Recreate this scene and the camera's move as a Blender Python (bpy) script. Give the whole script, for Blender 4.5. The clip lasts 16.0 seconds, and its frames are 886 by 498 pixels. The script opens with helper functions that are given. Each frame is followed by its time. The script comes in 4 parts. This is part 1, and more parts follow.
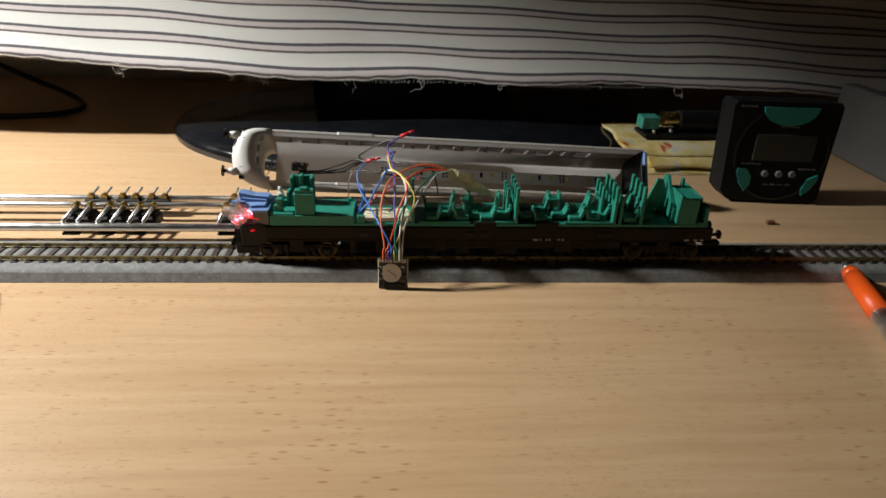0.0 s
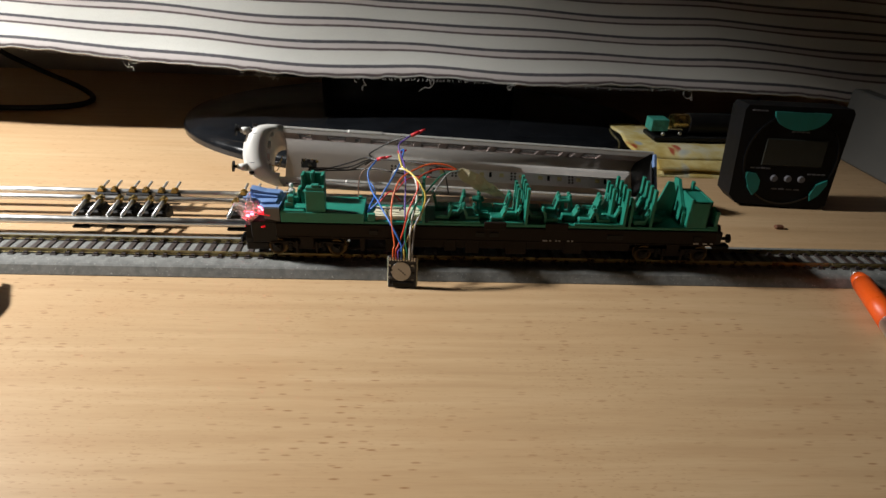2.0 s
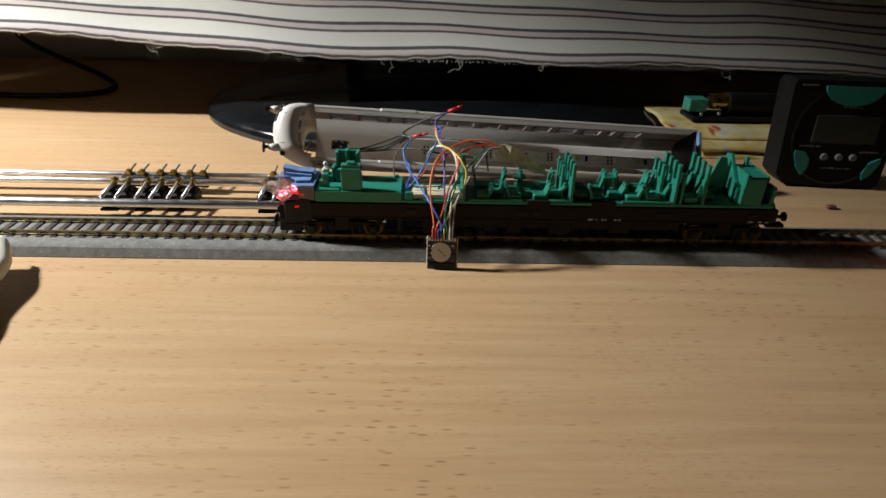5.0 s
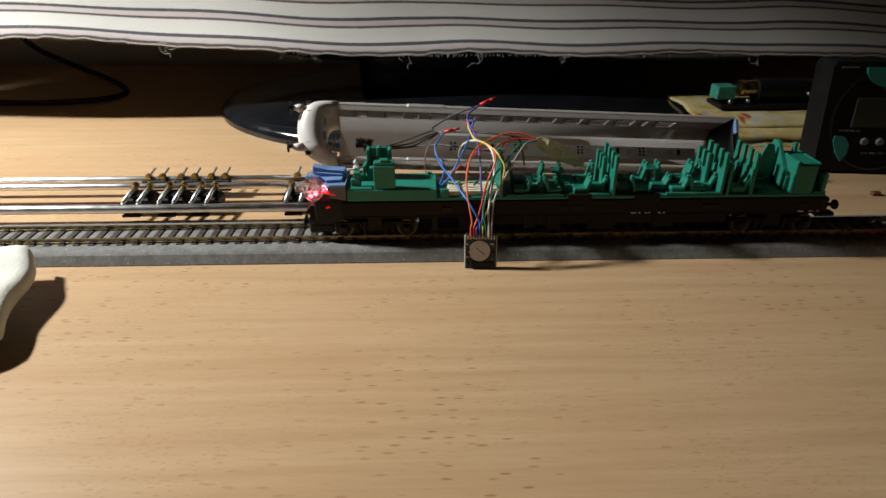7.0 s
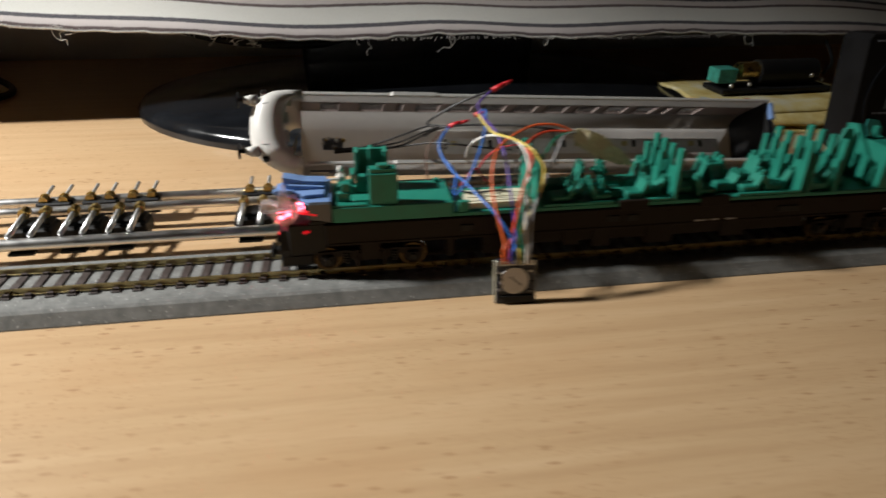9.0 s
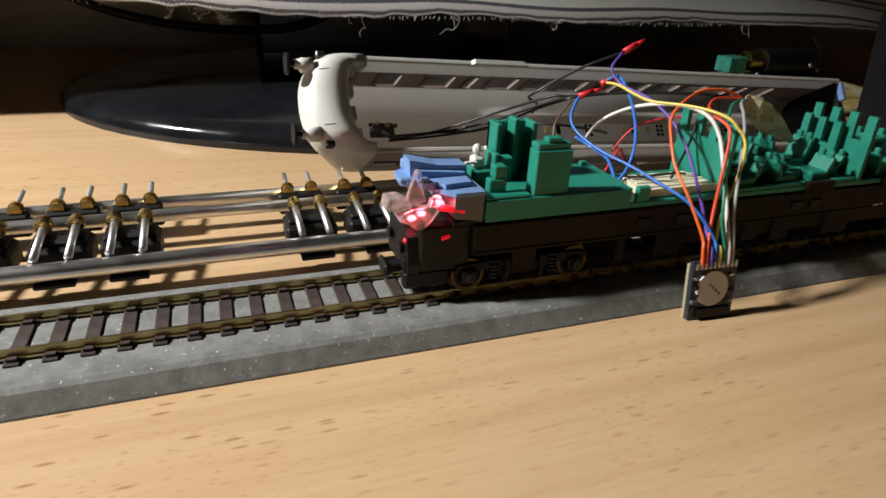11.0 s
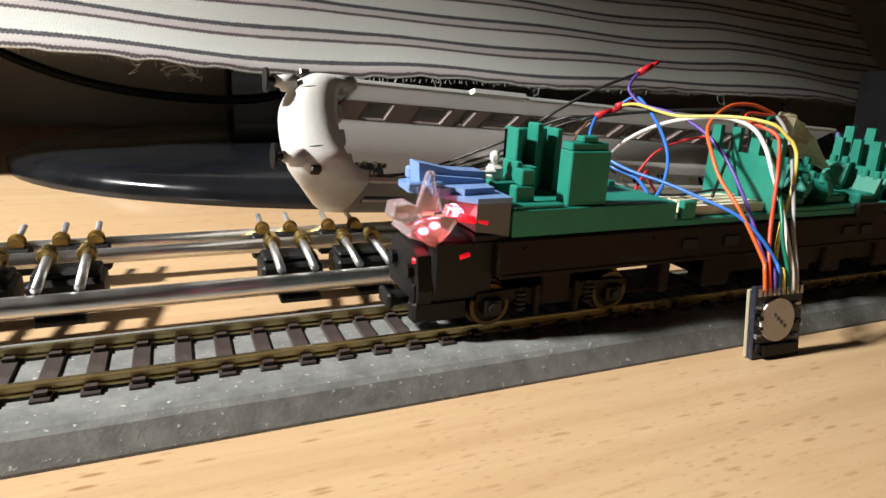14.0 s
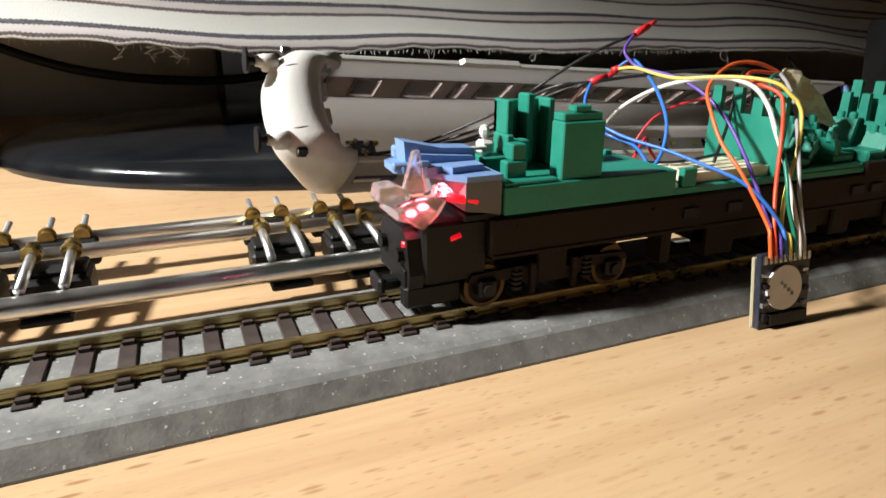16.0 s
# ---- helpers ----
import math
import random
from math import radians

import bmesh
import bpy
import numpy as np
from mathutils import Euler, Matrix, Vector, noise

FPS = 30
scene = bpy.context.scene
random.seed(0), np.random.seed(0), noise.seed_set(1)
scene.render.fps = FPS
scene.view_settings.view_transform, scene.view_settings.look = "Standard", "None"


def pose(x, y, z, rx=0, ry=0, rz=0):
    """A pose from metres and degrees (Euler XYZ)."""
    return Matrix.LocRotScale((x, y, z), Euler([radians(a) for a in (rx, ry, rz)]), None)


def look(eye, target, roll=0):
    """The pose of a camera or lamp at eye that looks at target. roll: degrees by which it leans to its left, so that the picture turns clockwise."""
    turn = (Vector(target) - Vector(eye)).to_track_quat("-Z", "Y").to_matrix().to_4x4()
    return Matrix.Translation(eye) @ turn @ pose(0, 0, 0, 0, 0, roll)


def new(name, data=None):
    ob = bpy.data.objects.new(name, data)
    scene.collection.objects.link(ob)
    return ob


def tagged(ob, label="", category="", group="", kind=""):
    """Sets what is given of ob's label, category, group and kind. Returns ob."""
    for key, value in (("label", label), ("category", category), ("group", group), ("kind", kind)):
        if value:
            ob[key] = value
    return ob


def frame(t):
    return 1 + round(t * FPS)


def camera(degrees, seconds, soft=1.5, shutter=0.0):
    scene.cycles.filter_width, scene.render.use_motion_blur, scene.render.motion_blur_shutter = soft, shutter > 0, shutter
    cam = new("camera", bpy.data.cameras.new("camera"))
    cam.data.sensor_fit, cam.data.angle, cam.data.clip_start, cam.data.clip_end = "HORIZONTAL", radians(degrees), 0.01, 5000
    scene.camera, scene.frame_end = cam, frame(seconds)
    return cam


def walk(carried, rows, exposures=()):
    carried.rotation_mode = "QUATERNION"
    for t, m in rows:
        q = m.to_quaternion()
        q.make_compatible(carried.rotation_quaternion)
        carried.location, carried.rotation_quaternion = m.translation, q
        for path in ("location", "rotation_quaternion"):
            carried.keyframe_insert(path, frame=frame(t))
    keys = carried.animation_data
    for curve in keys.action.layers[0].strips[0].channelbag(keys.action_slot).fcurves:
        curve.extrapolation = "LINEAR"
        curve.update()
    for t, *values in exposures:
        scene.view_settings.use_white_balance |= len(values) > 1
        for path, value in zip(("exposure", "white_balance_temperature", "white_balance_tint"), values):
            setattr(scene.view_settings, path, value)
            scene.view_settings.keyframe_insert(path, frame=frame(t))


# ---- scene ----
cam = camera(71.8, 16.0, shutter=0.8)
METRES, EYE, TILT, LEAN, TURN = 0.382, 0.195, -25.0, 0.0, -6.7
PATH = [
    (0, (0.041, 0.033, 0.199), (0.146, 1.809, -0.716), 1.7),
    (0.5, (0.037, 0.034, 0.204), (0.143, 1.813, -0.703), 2.3),
    (1, (0.037, 0.033, 0.204), (0.135, 1.812, -0.704), 2.4),
    (1.5, (0.036, 0.033, 0.2), (0.135, 1.807, -0.718), 2.4),
    (2, (0.036, 0.033, 0.2), (0.135, 1.805, -0.721), 2.6),
    (2.5, (0.036, 0.034, 0.198), (0.128, 1.807, -0.724), 2.3),
    (3, (0.036, 0.034, 0.199), (0.132, 1.808, -0.719), 2.5),
    (3.5, (0.035, 0.034, 0.197), (0.13, 1.809, -0.719), 2.4),
    (4, (0.034, 0.036, 0.19), (0.109, 1.806, -0.738), 2.0),
    (4.5, (0.028, 0.04, 0.186), (0.09, 1.808, -0.747), 1.9),
    (7, (0.001, 0.057, 0.176), (0.042, 1.823, -0.761), -0.1),
    (7.5, (0.002, 0.061, 0.181), (0.045, 1.842, -0.728), -0.8),
    (8, (0.006, 0.07, 0.189), (0.031, 1.856, -0.712), -2.5),
    (8.5, (0.003, 0.107, 0.166), (0.174, 1.87, -0.762), -0.6),
    (9, (-0.037, 0.145, 0.147), (0.237, 1.891, -0.791), 0.5),
    (9.5, (-0.074, 0.174, 0.138), (0.29, 1.913, -0.779), 1.1),
    (10, (-0.1, 0.197, 0.129), (0.39, 1.901, -0.797), 2.2),
    (10.2, (-0.106, 0.206, 0.123), (0.438, 1.907, -0.777), 2.7),
    (12.3, (-0.123, 0.246, 0.1), (0.643, 1.887, -0.747), 4.4),
    (12.5, (-0.121, 0.248, 0.098), (0.688, 1.904, -0.679), 4.8),
    (13, (-0.123, 0.256, 0.084), (0.693, 1.947, -0.605), 4.6),
    (13.5, (-0.123, 0.258, 0.078), (0.675, 1.978, -0.559), 3.8),
    (14, (-0.121, 0.258, 0.074), (0.655, 2.01, -0.499), 2.9),
    (14.5, (-0.117, 0.259, 0.075), (0.644, 2.012, -0.517), 1.3),
    (15, (-0.117, 0.26, 0.075), (0.645, 2.01, -0.521), 1.2),
    (15.5, (-0.117, 0.26, 0.075), (0.636, 2.008, -0.541), 0.8),
    (16, (-0.115, 0.262, 0.075), (0.63, 1.995, -0.59), 0.2),
]
EXPOSURES = [(0.0, 0.02), (4.5, -0.1), (7.0, -0.26), (9.5, -0.15), (12.5, 0.0), (13.5, 0.22), (14.5, 0.36), (16.0, 0.40)]
walk(cam, [(t, look(eye, target, roll)) for t, eye, target, roll in PATH], EXPOSURES)

# ---- world, light, exposure ----
world = bpy.data.worlds.new("room_air")
scene.world = world
world.use_nodes = True
world.node_tree.nodes["Background"].inputs[0].default_value = (0.94, 0.97, 1.0, 1)
world.node_tree.nodes["Background"].inputs[1].default_value = 0.025


def lamp(name, kind, m, power, color, size, size_y=None):
    data = bpy.data.lights.new(name, kind)
    data.energy, data.color = power, color
    if kind == "AREA":
        data.shape, data.size = "DISK", size
    else:
        data.shadow_soft_size = size
    ob = new(name, data)
    ob.matrix_world = m
    return ob


desk_light = lamp("desk_lamp_light", "SPOT", look((-0.95, 0.55, 0.74), (-0.29, 0.43, 0.0)), 119.0, (1.0, 0.985, 0.95), 0.045)
desk_light.data.spot_size, desk_light.data.spot_blend = radians(57.0), 1.0

# ---- materials ----


class Mat:
    def __init__(self, name, color, rough=0.5, metal=0.0, spec=0.5):
        self.m = bpy.data.materials.new(name)
        self.m.use_nodes = True
        self.t = self.m.node_tree
        self.b = self.t.nodes["Principled BSDF"]
        self.set("Base Color", (*color, 1))
        self.set("Roughness", rough)
        self.set("Metallic", metal)
        self.set("Specular IOR Level", spec)

    def set(self, key, value):
        self.b.inputs[key].default_value = value

    def node(self, kind, **inputs):
        n = self.t.nodes.new(kind)
        for k, v in inputs.items():
            n.inputs[k.replace("_", " ")].default_value = v
        return n

    def link(self, a, b):
        self.t.links.new(a, b)

    def coords(self, scale=(1, 1, 1), rot=(0, 0, 0), what="Object"):
        c = self.node("ShaderNodeTexCoord")
        mp = self.node("ShaderNodeMapping")
        mp.inputs["Scale"].default_value = scale
        mp.inputs["Rotation"].default_value = rot
        self.link(c.outputs[what], mp.inputs["Vector"])
        return mp.outputs["Vector"]

    def noise(self, vec, scale, detail=4.0, rough=0.55):
        n = self.node("ShaderNodeTexNoise", Scale=scale, Detail=detail, Roughness=rough)
        self.link(vec, n.inputs["Vector"])
        return n.outputs["Fac"]

    def ramp(self, fac, stops):
        r = self.node("ShaderNodeValToRGB")
        el = r.color_ramp.elements
        while len(el) < len(stops):
            el.new(0.5)
        for e, (p, c) in zip(el, stops):
            e.position, e.color = p, (*c, 1)
        self.link(fac, r.inputs["Fac"])
        return r.outputs["Color"]

    def mix(self, a, b, fac, mode="MIX"):
        n = self.node("ShaderNodeMix")
        n.data_type, n.blend_type = "RGBA", mode
        for sock, v in ((n.inputs[6], a), (n.inputs[7], b), (n.inputs[0], fac)):
            if hasattr(v, "links"):
                self.link(v, sock)
            elif isinstance(v, tuple):
                sock.default_value = (*v, 1)
            else:
                sock.default_value = v
        return n.outputs[2]

    def bump(self, fac, strength, distance):
        n = self.node("ShaderNodeBump", Strength=strength, Distance=distance)
        self.link(fac, n.inputs["Height"])
        self.link(n.outputs["Normal"], self.b.inputs["Normal"])
        return self

    def color(self, sock):
        self.link(sock, self.b.inputs["Base Color"])
        return self

    def roughness(self, sock):
        self.link(sock, self.b.inputs["Roughness"])
        return self


def plain(name, color, rough=0.5, metal=0.0, vary=0.18, scale=60.0, bump=0.15, spec=0.5):
    """A paint, plastic or metal with slight unevenness at two scales."""
    m = Mat(name, color, rough, metal, spec)
    v = m.coords()
    a = m.noise(v, scale)
    b = m.noise(v, scale * 9.0, 2.0)
    dark = tuple(c * (1 - vary) for c in color)
    light = tuple(min(1.0, c * (1 + vary)) for c in color)
    c1 = m.ramp(a, [(0.3, dark), (0.7, light)])
    c2 = m.mix(c1, tuple(c * 0.8 for c in color), m.ramp(b, [(0.55, (0, 0, 0)), (0.8, (vary, vary, vary))]))
    m.color(c2)
    r = m.ramp(a, [(0.25, (max(0.03, rough - 0.1),) * 3), (0.75, (min(1, rough + 0.1),) * 3)])
    m.roughness(r)
    m.bump(b, bump, 0.0006)
    return m


def beech():
    m = Mat("beech_veneer", (0.55, 0.36, 0.18), 0.42, 0.0, 0.4)
    v = m.coords()
    streak = m.noise(m.coords((2.2, 46, 1), (0, 0, -0.10)), 2.6, 6.0, 0.6)
    broad = m.noise(m.coords((1.2, 7, 1), (0, 0, -0.10)), 2.0, 3.0)
    base = m.ramp(streak, [(0.3, (0.455, 0.30, 0.165)), (0.5, (0.52, 0.355, 0.20)), (0.72, (0.575, 0.405, 0.24))])
    base = m.mix(base, (0.50, 0.315, 0.165), m.ramp(broad, [(0.35, (0, 0, 0)), (0.75, (0.5, 0.5, 0.5))]))
    fine = m.noise(m.coords((60, 900, 1), (0, 0, -0.10)), 1.0, 3.0)
    base = m.mix(base, (0.42, 0.265, 0.14), m.ramp(fine, [(0.52, (0, 0, 0)), (0.72, (0.35, 0.35, 0.35))]))
    # short dark ray flecks, denser in some patches
    vo = m.node("ShaderNodeTexVoronoi", Scale=1.0, Randomness=1.0)
    m.link(m.coords((95, 430, 1), (0, 0, 0.05)), vo.inputs["Vector"])
    fl = m.ramp(vo.outputs["Distance"], [(0.13, (1, 1, 1)), (0.27, (0, 0, 0))])
    pick = m.node("ShaderNodeSeparateColor")
    m.link(vo.outputs["Color"], pick.inputs["Color"])
    some = m.ramp(pick.outputs["Red"], [(0.35, (0, 0, 0)), (0.60, (1, 1, 1))])
    patch = m.ramp(m.noise(v, 7.0, 2.0), [(0.40, (0.22, 0.22, 0.22)), (0.58, (0.85, 0.85, 0.85))])
    k = m.mix(m.mix(fl, some, 1.0, "MULTIPLY"), patch, 1.0, "MULTIPLY")
    base = m.mix(base, (0.29, 0.15, 0.065), k)
    vo2 = m.node("ShaderNodeTexVoronoi", Scale=1.0, Randomness=1.0)
    m.link(m.coords((210, 900, 1), (0, 0, 0.12)), vo2.inputs["Vector"])
    fl2 = m.ramp(vo2.outputs["Distance"], [(0.12, (0.7, 0.7, 0.7)), (0.26, (0, 0, 0))])
    patch2 = m.ramp(m.noise(v, 11.0, 2.0), [(0.42, (0, 0, 0)), (0.62, (0.8, 0.8, 0.8))])
    base = m.mix(base, (0.33, 0.18, 0.08), m.mix(fl2, patch2, 1.0, "MULTIPLY"))
    ruddy = m.noise(m.coords((5, 11, 1)), 2.2, 4.0)
    base = m.mix(base, (0.47, 0.27, 0.13), m.ramp(ruddy, [(0.52, (0, 0, 0)), (0.75, (0.25, 0.25, 0.25))]))
    m.color(base)
    m.bump(fine, 0.08, 0.0004)
    return m


def foam():
    m = Mat("grey_foam", (0.10, 0.105, 0.11), 0.75, 0.0, 0.4)
    v = m.coords()
    a = m.noise(v, 220.0, 3.0)
    b = m.noise(v, 900.0, 2.0)
    c = m.ramp(a, [(0.3, (0.135, 0.138, 0.132)), (0.7, (0.215, 0.218, 0.208))])
    # grain sparkle put into the colour as pale specks
    c = m.mix(c, (0.62, 0.62, 0.60), m.ramp(b, [(0.67, (0, 0, 0)), (0.74, (0.8, 0.8, 0.8))]))
    m.color(c)
    m.roughness(m.ramp(b, [(0.6, (0.8, 0.8, 0.8)), (0.72, (0.3, 0.3, 0.3))]))
    m.bump(b, 0.2, 0.0004)
    return m


def striped_cloth():
    m = Mat("striped_cotton", (0.6, 0.58, 0.52), 0.95, 0.0, 0.1)
    uv = m.coords(what="UV")
    sep = m.node("ShaderNodeSeparateXYZ")
    m.link(uv, sep.inputs[0])
    wob = m.noise(m.coords((300, 300, 1), what="UV"), 1.0, 2.0)
    add = m.node("ShaderNodeMath")
    add.operation = "MULTIPLY_ADD"
    m.link(wob, add.inputs[0])
    add.inputs[1].default_value = 0.0012
    m.link(sep.outputs["Y"], add.inputs[2])
    # thread teeth along the stripe edges
    tooth = m.node("ShaderNodeTexWave", Scale=130.0)
    tooth.bands_direction = "X"
    m.link(uv, tooth.inputs["Vector"])
    add2 = m.node("ShaderNodeMath")
    add2.operation = "MULTIPLY_ADD"
    m.link(tooth.outputs["Fac"], add2.inputs[0])
    add2.inputs[1].default_value = 0.0005
    m.link(add.outputs[0], add2.inputs[2])
    fr = m.node("ShaderNodeMath")
    fr.operation = "MULTIPLY"
    m.link(add2.outputs[0], fr.inputs[0])
    fr.inputs[1].default_value = 1 / PERIOD
    fr2 = m.node("ShaderNodeMath")
    fr2.operation = "FRACT"
    m.link(fr.outputs[0], fr2.inputs[0])
    cream, pink, navy, brown = (0.66, 0.66, 0.625), (0.555, 0.51, 0.50), (0.06, 0.06, 0.075), (0.10, 0.075, 0.08)
    c = m.ramp(fr2.outputs[0], [(0.0, cream), (0.30, cream), (0.33, brown), (0.40, brown), (0.43, pink), (0.60, pink), (0.63, navy), (0.73, navy), (0.76, cream)])
    weave = m.noise(m.coords((2600, 700, 1), what="UV"), 1.0, 2.0)
    c = m.mix(c, (0.46, 0.44, 0.40), m.ramp(weave, [(0.45, (0, 0, 0)), (0.75, (0.45, 0.45, 0.45))]))
    m.color(c)
    m.bump(weave, 0.5, 0.001)
    return m


PERIOD = 0.0245
BEECH = beech().m
FOAM = foam().m
CLOTH = striped_cloth().m
WALL = plain("wall_paint", (0.55, 0.53, 0.49), 0.9, 0, 0.08, 6.0).m
# base colour darkened to hold the shade over the pale panel
SHADED_PANEL = plain("shaded_panel_laminate", (0.10, 0.10, 0.095), 0.7, 0, 0.08, 12.0).m
CEIL = plain("ceiling_paint", (0.7, 0.68, 0.64), 0.9, 0, 0.06, 4.0).m
FLOOR = plain("floor_carpet", (0.16, 0.14, 0.12), 0.95, 0, 0.25, 20.0).m
GREEN = plain("green_plastic", (0.014, 0.205, 0.145), 0.48, 0, 0.12, 120.0).m
BROWN = plain("dark_brown_plastic", (0.014, 0.009, 0.0065), 0.6, 0, 0.2, 90.0, 0.15, 0.18).m
BLACKP = plain("black_plastic", (0.009, 0.009, 0.0095), 0.5, 0, 0.25, 80.0, 0.15, 0.25).m
WHEEL = plain("browned_wheel_metal", (0.075, 0.052, 0.026), 0.4, 1.0, 0.25, 150.0).m
BLUE = plain("pale_blue_plastic", (0.16, 0.27, 0.52), 0.5, 0, 0.1, 100.0).m
GREYP = plain("grey_plastic", (0.13, 0.13, 0.145), 0.5, 0, 0.1, 100.0).m
WHITEP = plain("light_grey_body_paint", (0.62, 0.61, 0.58), 0.38, 0, 0.06, 50.0).m
INNER = plain("grey_body_inside", (0.44, 0.43, 0.415), 0.55, 0, 0.12, 60.0)
GLAZE = plain("smoked_glazing", (0.30, 0.25, 0.235), 0.35, 0, 0.15, 60.0)
DARKGLASS = plain("dark_window_glass", (0.02, 0.017, 0.016), 0.15, 0, 0.2, 60.0).m
NAVY = plain("navy_paint", (0.02, 0.03, 0.09), 0.4, 0, 0.1, 60.0).m
STEEL = plain("bright_steel", (0.78, 0.78, 0.78), 0.38, 1.0, 0.12, 90.0, 0.05).m
BRASS = plain("brass", (0.55, 0.40, 0.15), 0.28, 1.0, 0.2, 200.0, 0.05).m
RAIL = plain("nickel_brass_rail", (0.42, 0.34, 0.17), 0.3, 1.0, 0.2, 120.0, 0.05).m
SLEEPER = plain("brown_sleeper_plastic", (0.045, 0.032, 0.028), 0.55, 0, 0.25, 200.0).m
PAPERW = plain("off_white_plate", (0.66, 0.62, 0.46), 0.7, 0, 0.08, 120.0).m
PCB = plain("dark_circuit_board", (0.02, 0.024, 0.04), 0.4, 0, 0.2, 300.0).m
SOLDER = plain("solder", (0.6, 0.6, 0.58), 0.3, 1.0, 0.15, 400.0).m
LABEL = plain("white_label", (0.62, 0.60, 0.60), 0.7, 0, 0.05, 200.0).m
STRIP = plain("white_led_tape", (0.88, 0.87, 0.85), 0.45, 0, 0.08, 200.0).m
LEDC = plain("led_package", (0.78, 0.70, 0.36), 0.35, 0, 0.1, 300.0).m
STAND = plain("glossy_black_plastic", (0.008, 0.009, 0.011), 0.16, 0, 0.3, 30.0, 0.03).m
METER = plain("meter_black_case", (0.007, 0.007, 0.008), 0.6, 0, 0.25, 60.0, 0.15, 0.2).m
TEAL = plain("teal_rubber", (0.015, 0.20, 0.17), 0.55, 0, 0.1, 60.0).m
LCD = plain("meter_display", (0.030, 0.034, 0.030), 0.2, 0, 0.1, 60.0).m
ORANGE = plain("orange_plastic", (0.85, 0.11, 0.012), 0.35, 0, 0.08, 60.0).m
TISSUE = plain("paper_towel", (0.66, 0.67, 0.60), 0.95, 0, 0.12, 70.0, 0.6).m
W_RED = plain("red_insulation", (0.62, 0.02, 0.03), 0.4, 0, 0.1, 100.0).m
W_REDOR = plain("orange_red_insulation", (0.72, 0.07, 0.025), 0.4, 0, 0.1, 100.0).m
W_ORANGE = plain("orange_insulation", (0.72, 0.13, 0.03), 0.4, 0, 0.1, 100.0).m
W_BLACK = plain("black_insulation", (0.012, 0.012, 0.012), 0.4, 0, 0.1, 100.0).m
W_WHITE = plain("white_insulation", (0.72, 0.70, 0.66), 0.4, 0, 0.08, 100.0).m
W_GREY = plain("grey_insulation", (0.34, 0.33, 0.33), 0.4, 0, 0.08, 100.0).m
W_YELLOW = plain("yellow_insulation", (0.72, 0.56, 0.12), 0.4, 0, 0.08, 100.0).m
W_BLUE = plain("blue_insulation", (0.035, 0.16, 0.56), 0.4, 0, 0.08, 100.0).m
W_VIOLET = plain("violet_insulation", (0.12, 0.06, 0.34), 0.4, 0, 0.08, 100.0).m
W_GREEN = plain("green_insulation", (0.01, 0.17, 0.10), 0.4, 0, 0.08, 100.0).m
W_BROWN = plain("brown_insulation", (0.16, 0.07, 0.04), 0.4, 0, 0.08, 100.0).m


def clear_plastic(name, tint, rough):
    m = Mat(name, tint, rough)
    m.set("Transmission Weight", 0.85)
    m.set("IOR", 1.49)
    v = m.coords()
    m.bump(m.noise(v, 160.0, 2.0), 0.3, 0.0008)
    return m


WINDOW = clear_plastic("window_glazing", (0.30, 0.26, 0.24), 0.10)
WINDOW.set("Transmission Weight", 0.95)
WINDOW = WINDOW.m
CLEAR = clear_plastic("clear_light_guide", (0.96, 0.86, 0.86), 0.20).m
TAPE = clear_plastic("yellowed_adhesive_tape", (0.75, 0.70, 0.50), 0.35)
TAPE.set("Transmission Weight", 0.45)
TAPE = TAPE.m


def translucent(m, share, color):
    """Lets light through a thin plastic wall."""
    tr = m.node("ShaderNodeBsdfTranslucent")
    tr.inputs["Color"].default_value = (*color, 1)
    mx = m.node("ShaderNodeMixShader")
    mx.inputs[0].default_value = share
    m.link(m.b.outputs[0], mx.inputs[1])
    m.link(tr.outputs[0], mx.inputs[2])
    m.link(mx.outputs[0], m.t.nodes["Material Output"].inputs["Surface"])
    return m.m


def glow(name, color, strength):
    m = Mat(name, color, 0.4)
    m.set("Emission Color", (*color, 1))
    m.set("Emission Strength", strength)
    return m.m


INNER = translucent(INNER, 0.50, (0.72, 0.70, 0.68))
GLAZE = translucent(GLAZE, 0.40, (0.30, 0.24, 0.21))
RED_LED = glow("lit_red_led", (1.0, 0.06, 0.10), 26.0)
RED_GLOW = glow("red_tail_glow", (0.9, 0.006, 0.02), 0.5)


def patterned_towel():
    m = Mat("yellow_patterned_towel", (0.6, 0.45, 0.2), 0.95, 0, 0.1)
    v = m.coords((1, 1, 1))
    a = m.noise(v, 40.0, 3.0)
    c = m.ramp(a, [(0.32, (0.55, 0.40, 0.12)), (0.50, (0.68, 0.58, 0.27)), (0.66, (0.70, 0.66, 0.48))])
    marks = m.noise(m.coords((1.0, 0.35, 0.5), (0, 0, 0.3)), 62.0, 1.5)
    c = m.mix(c, (0.42, 0.05, 0.03), m.ramp(marks, [(0.64, (0, 0, 0)), (0.69, (0.9, 0.9, 0.9))]))
    pale = m.noise(m.coords((0.7, 0.5, 0.5), (0, 0, -0.4)), 48.0, 1.0)
    c = m.mix(c, (0.36, 0.44, 0.52), m.ramp(pale, [(0.66, (0, 0, 0)), (0.71, (0.8, 0.8, 0.8))]))
    m.color(c)
    m.bump(m.noise(v, 700.0, 2.0), 0.7, 0.002)
    return m


TOWEL = patterned_towel().m

# ---- mesh tools ----


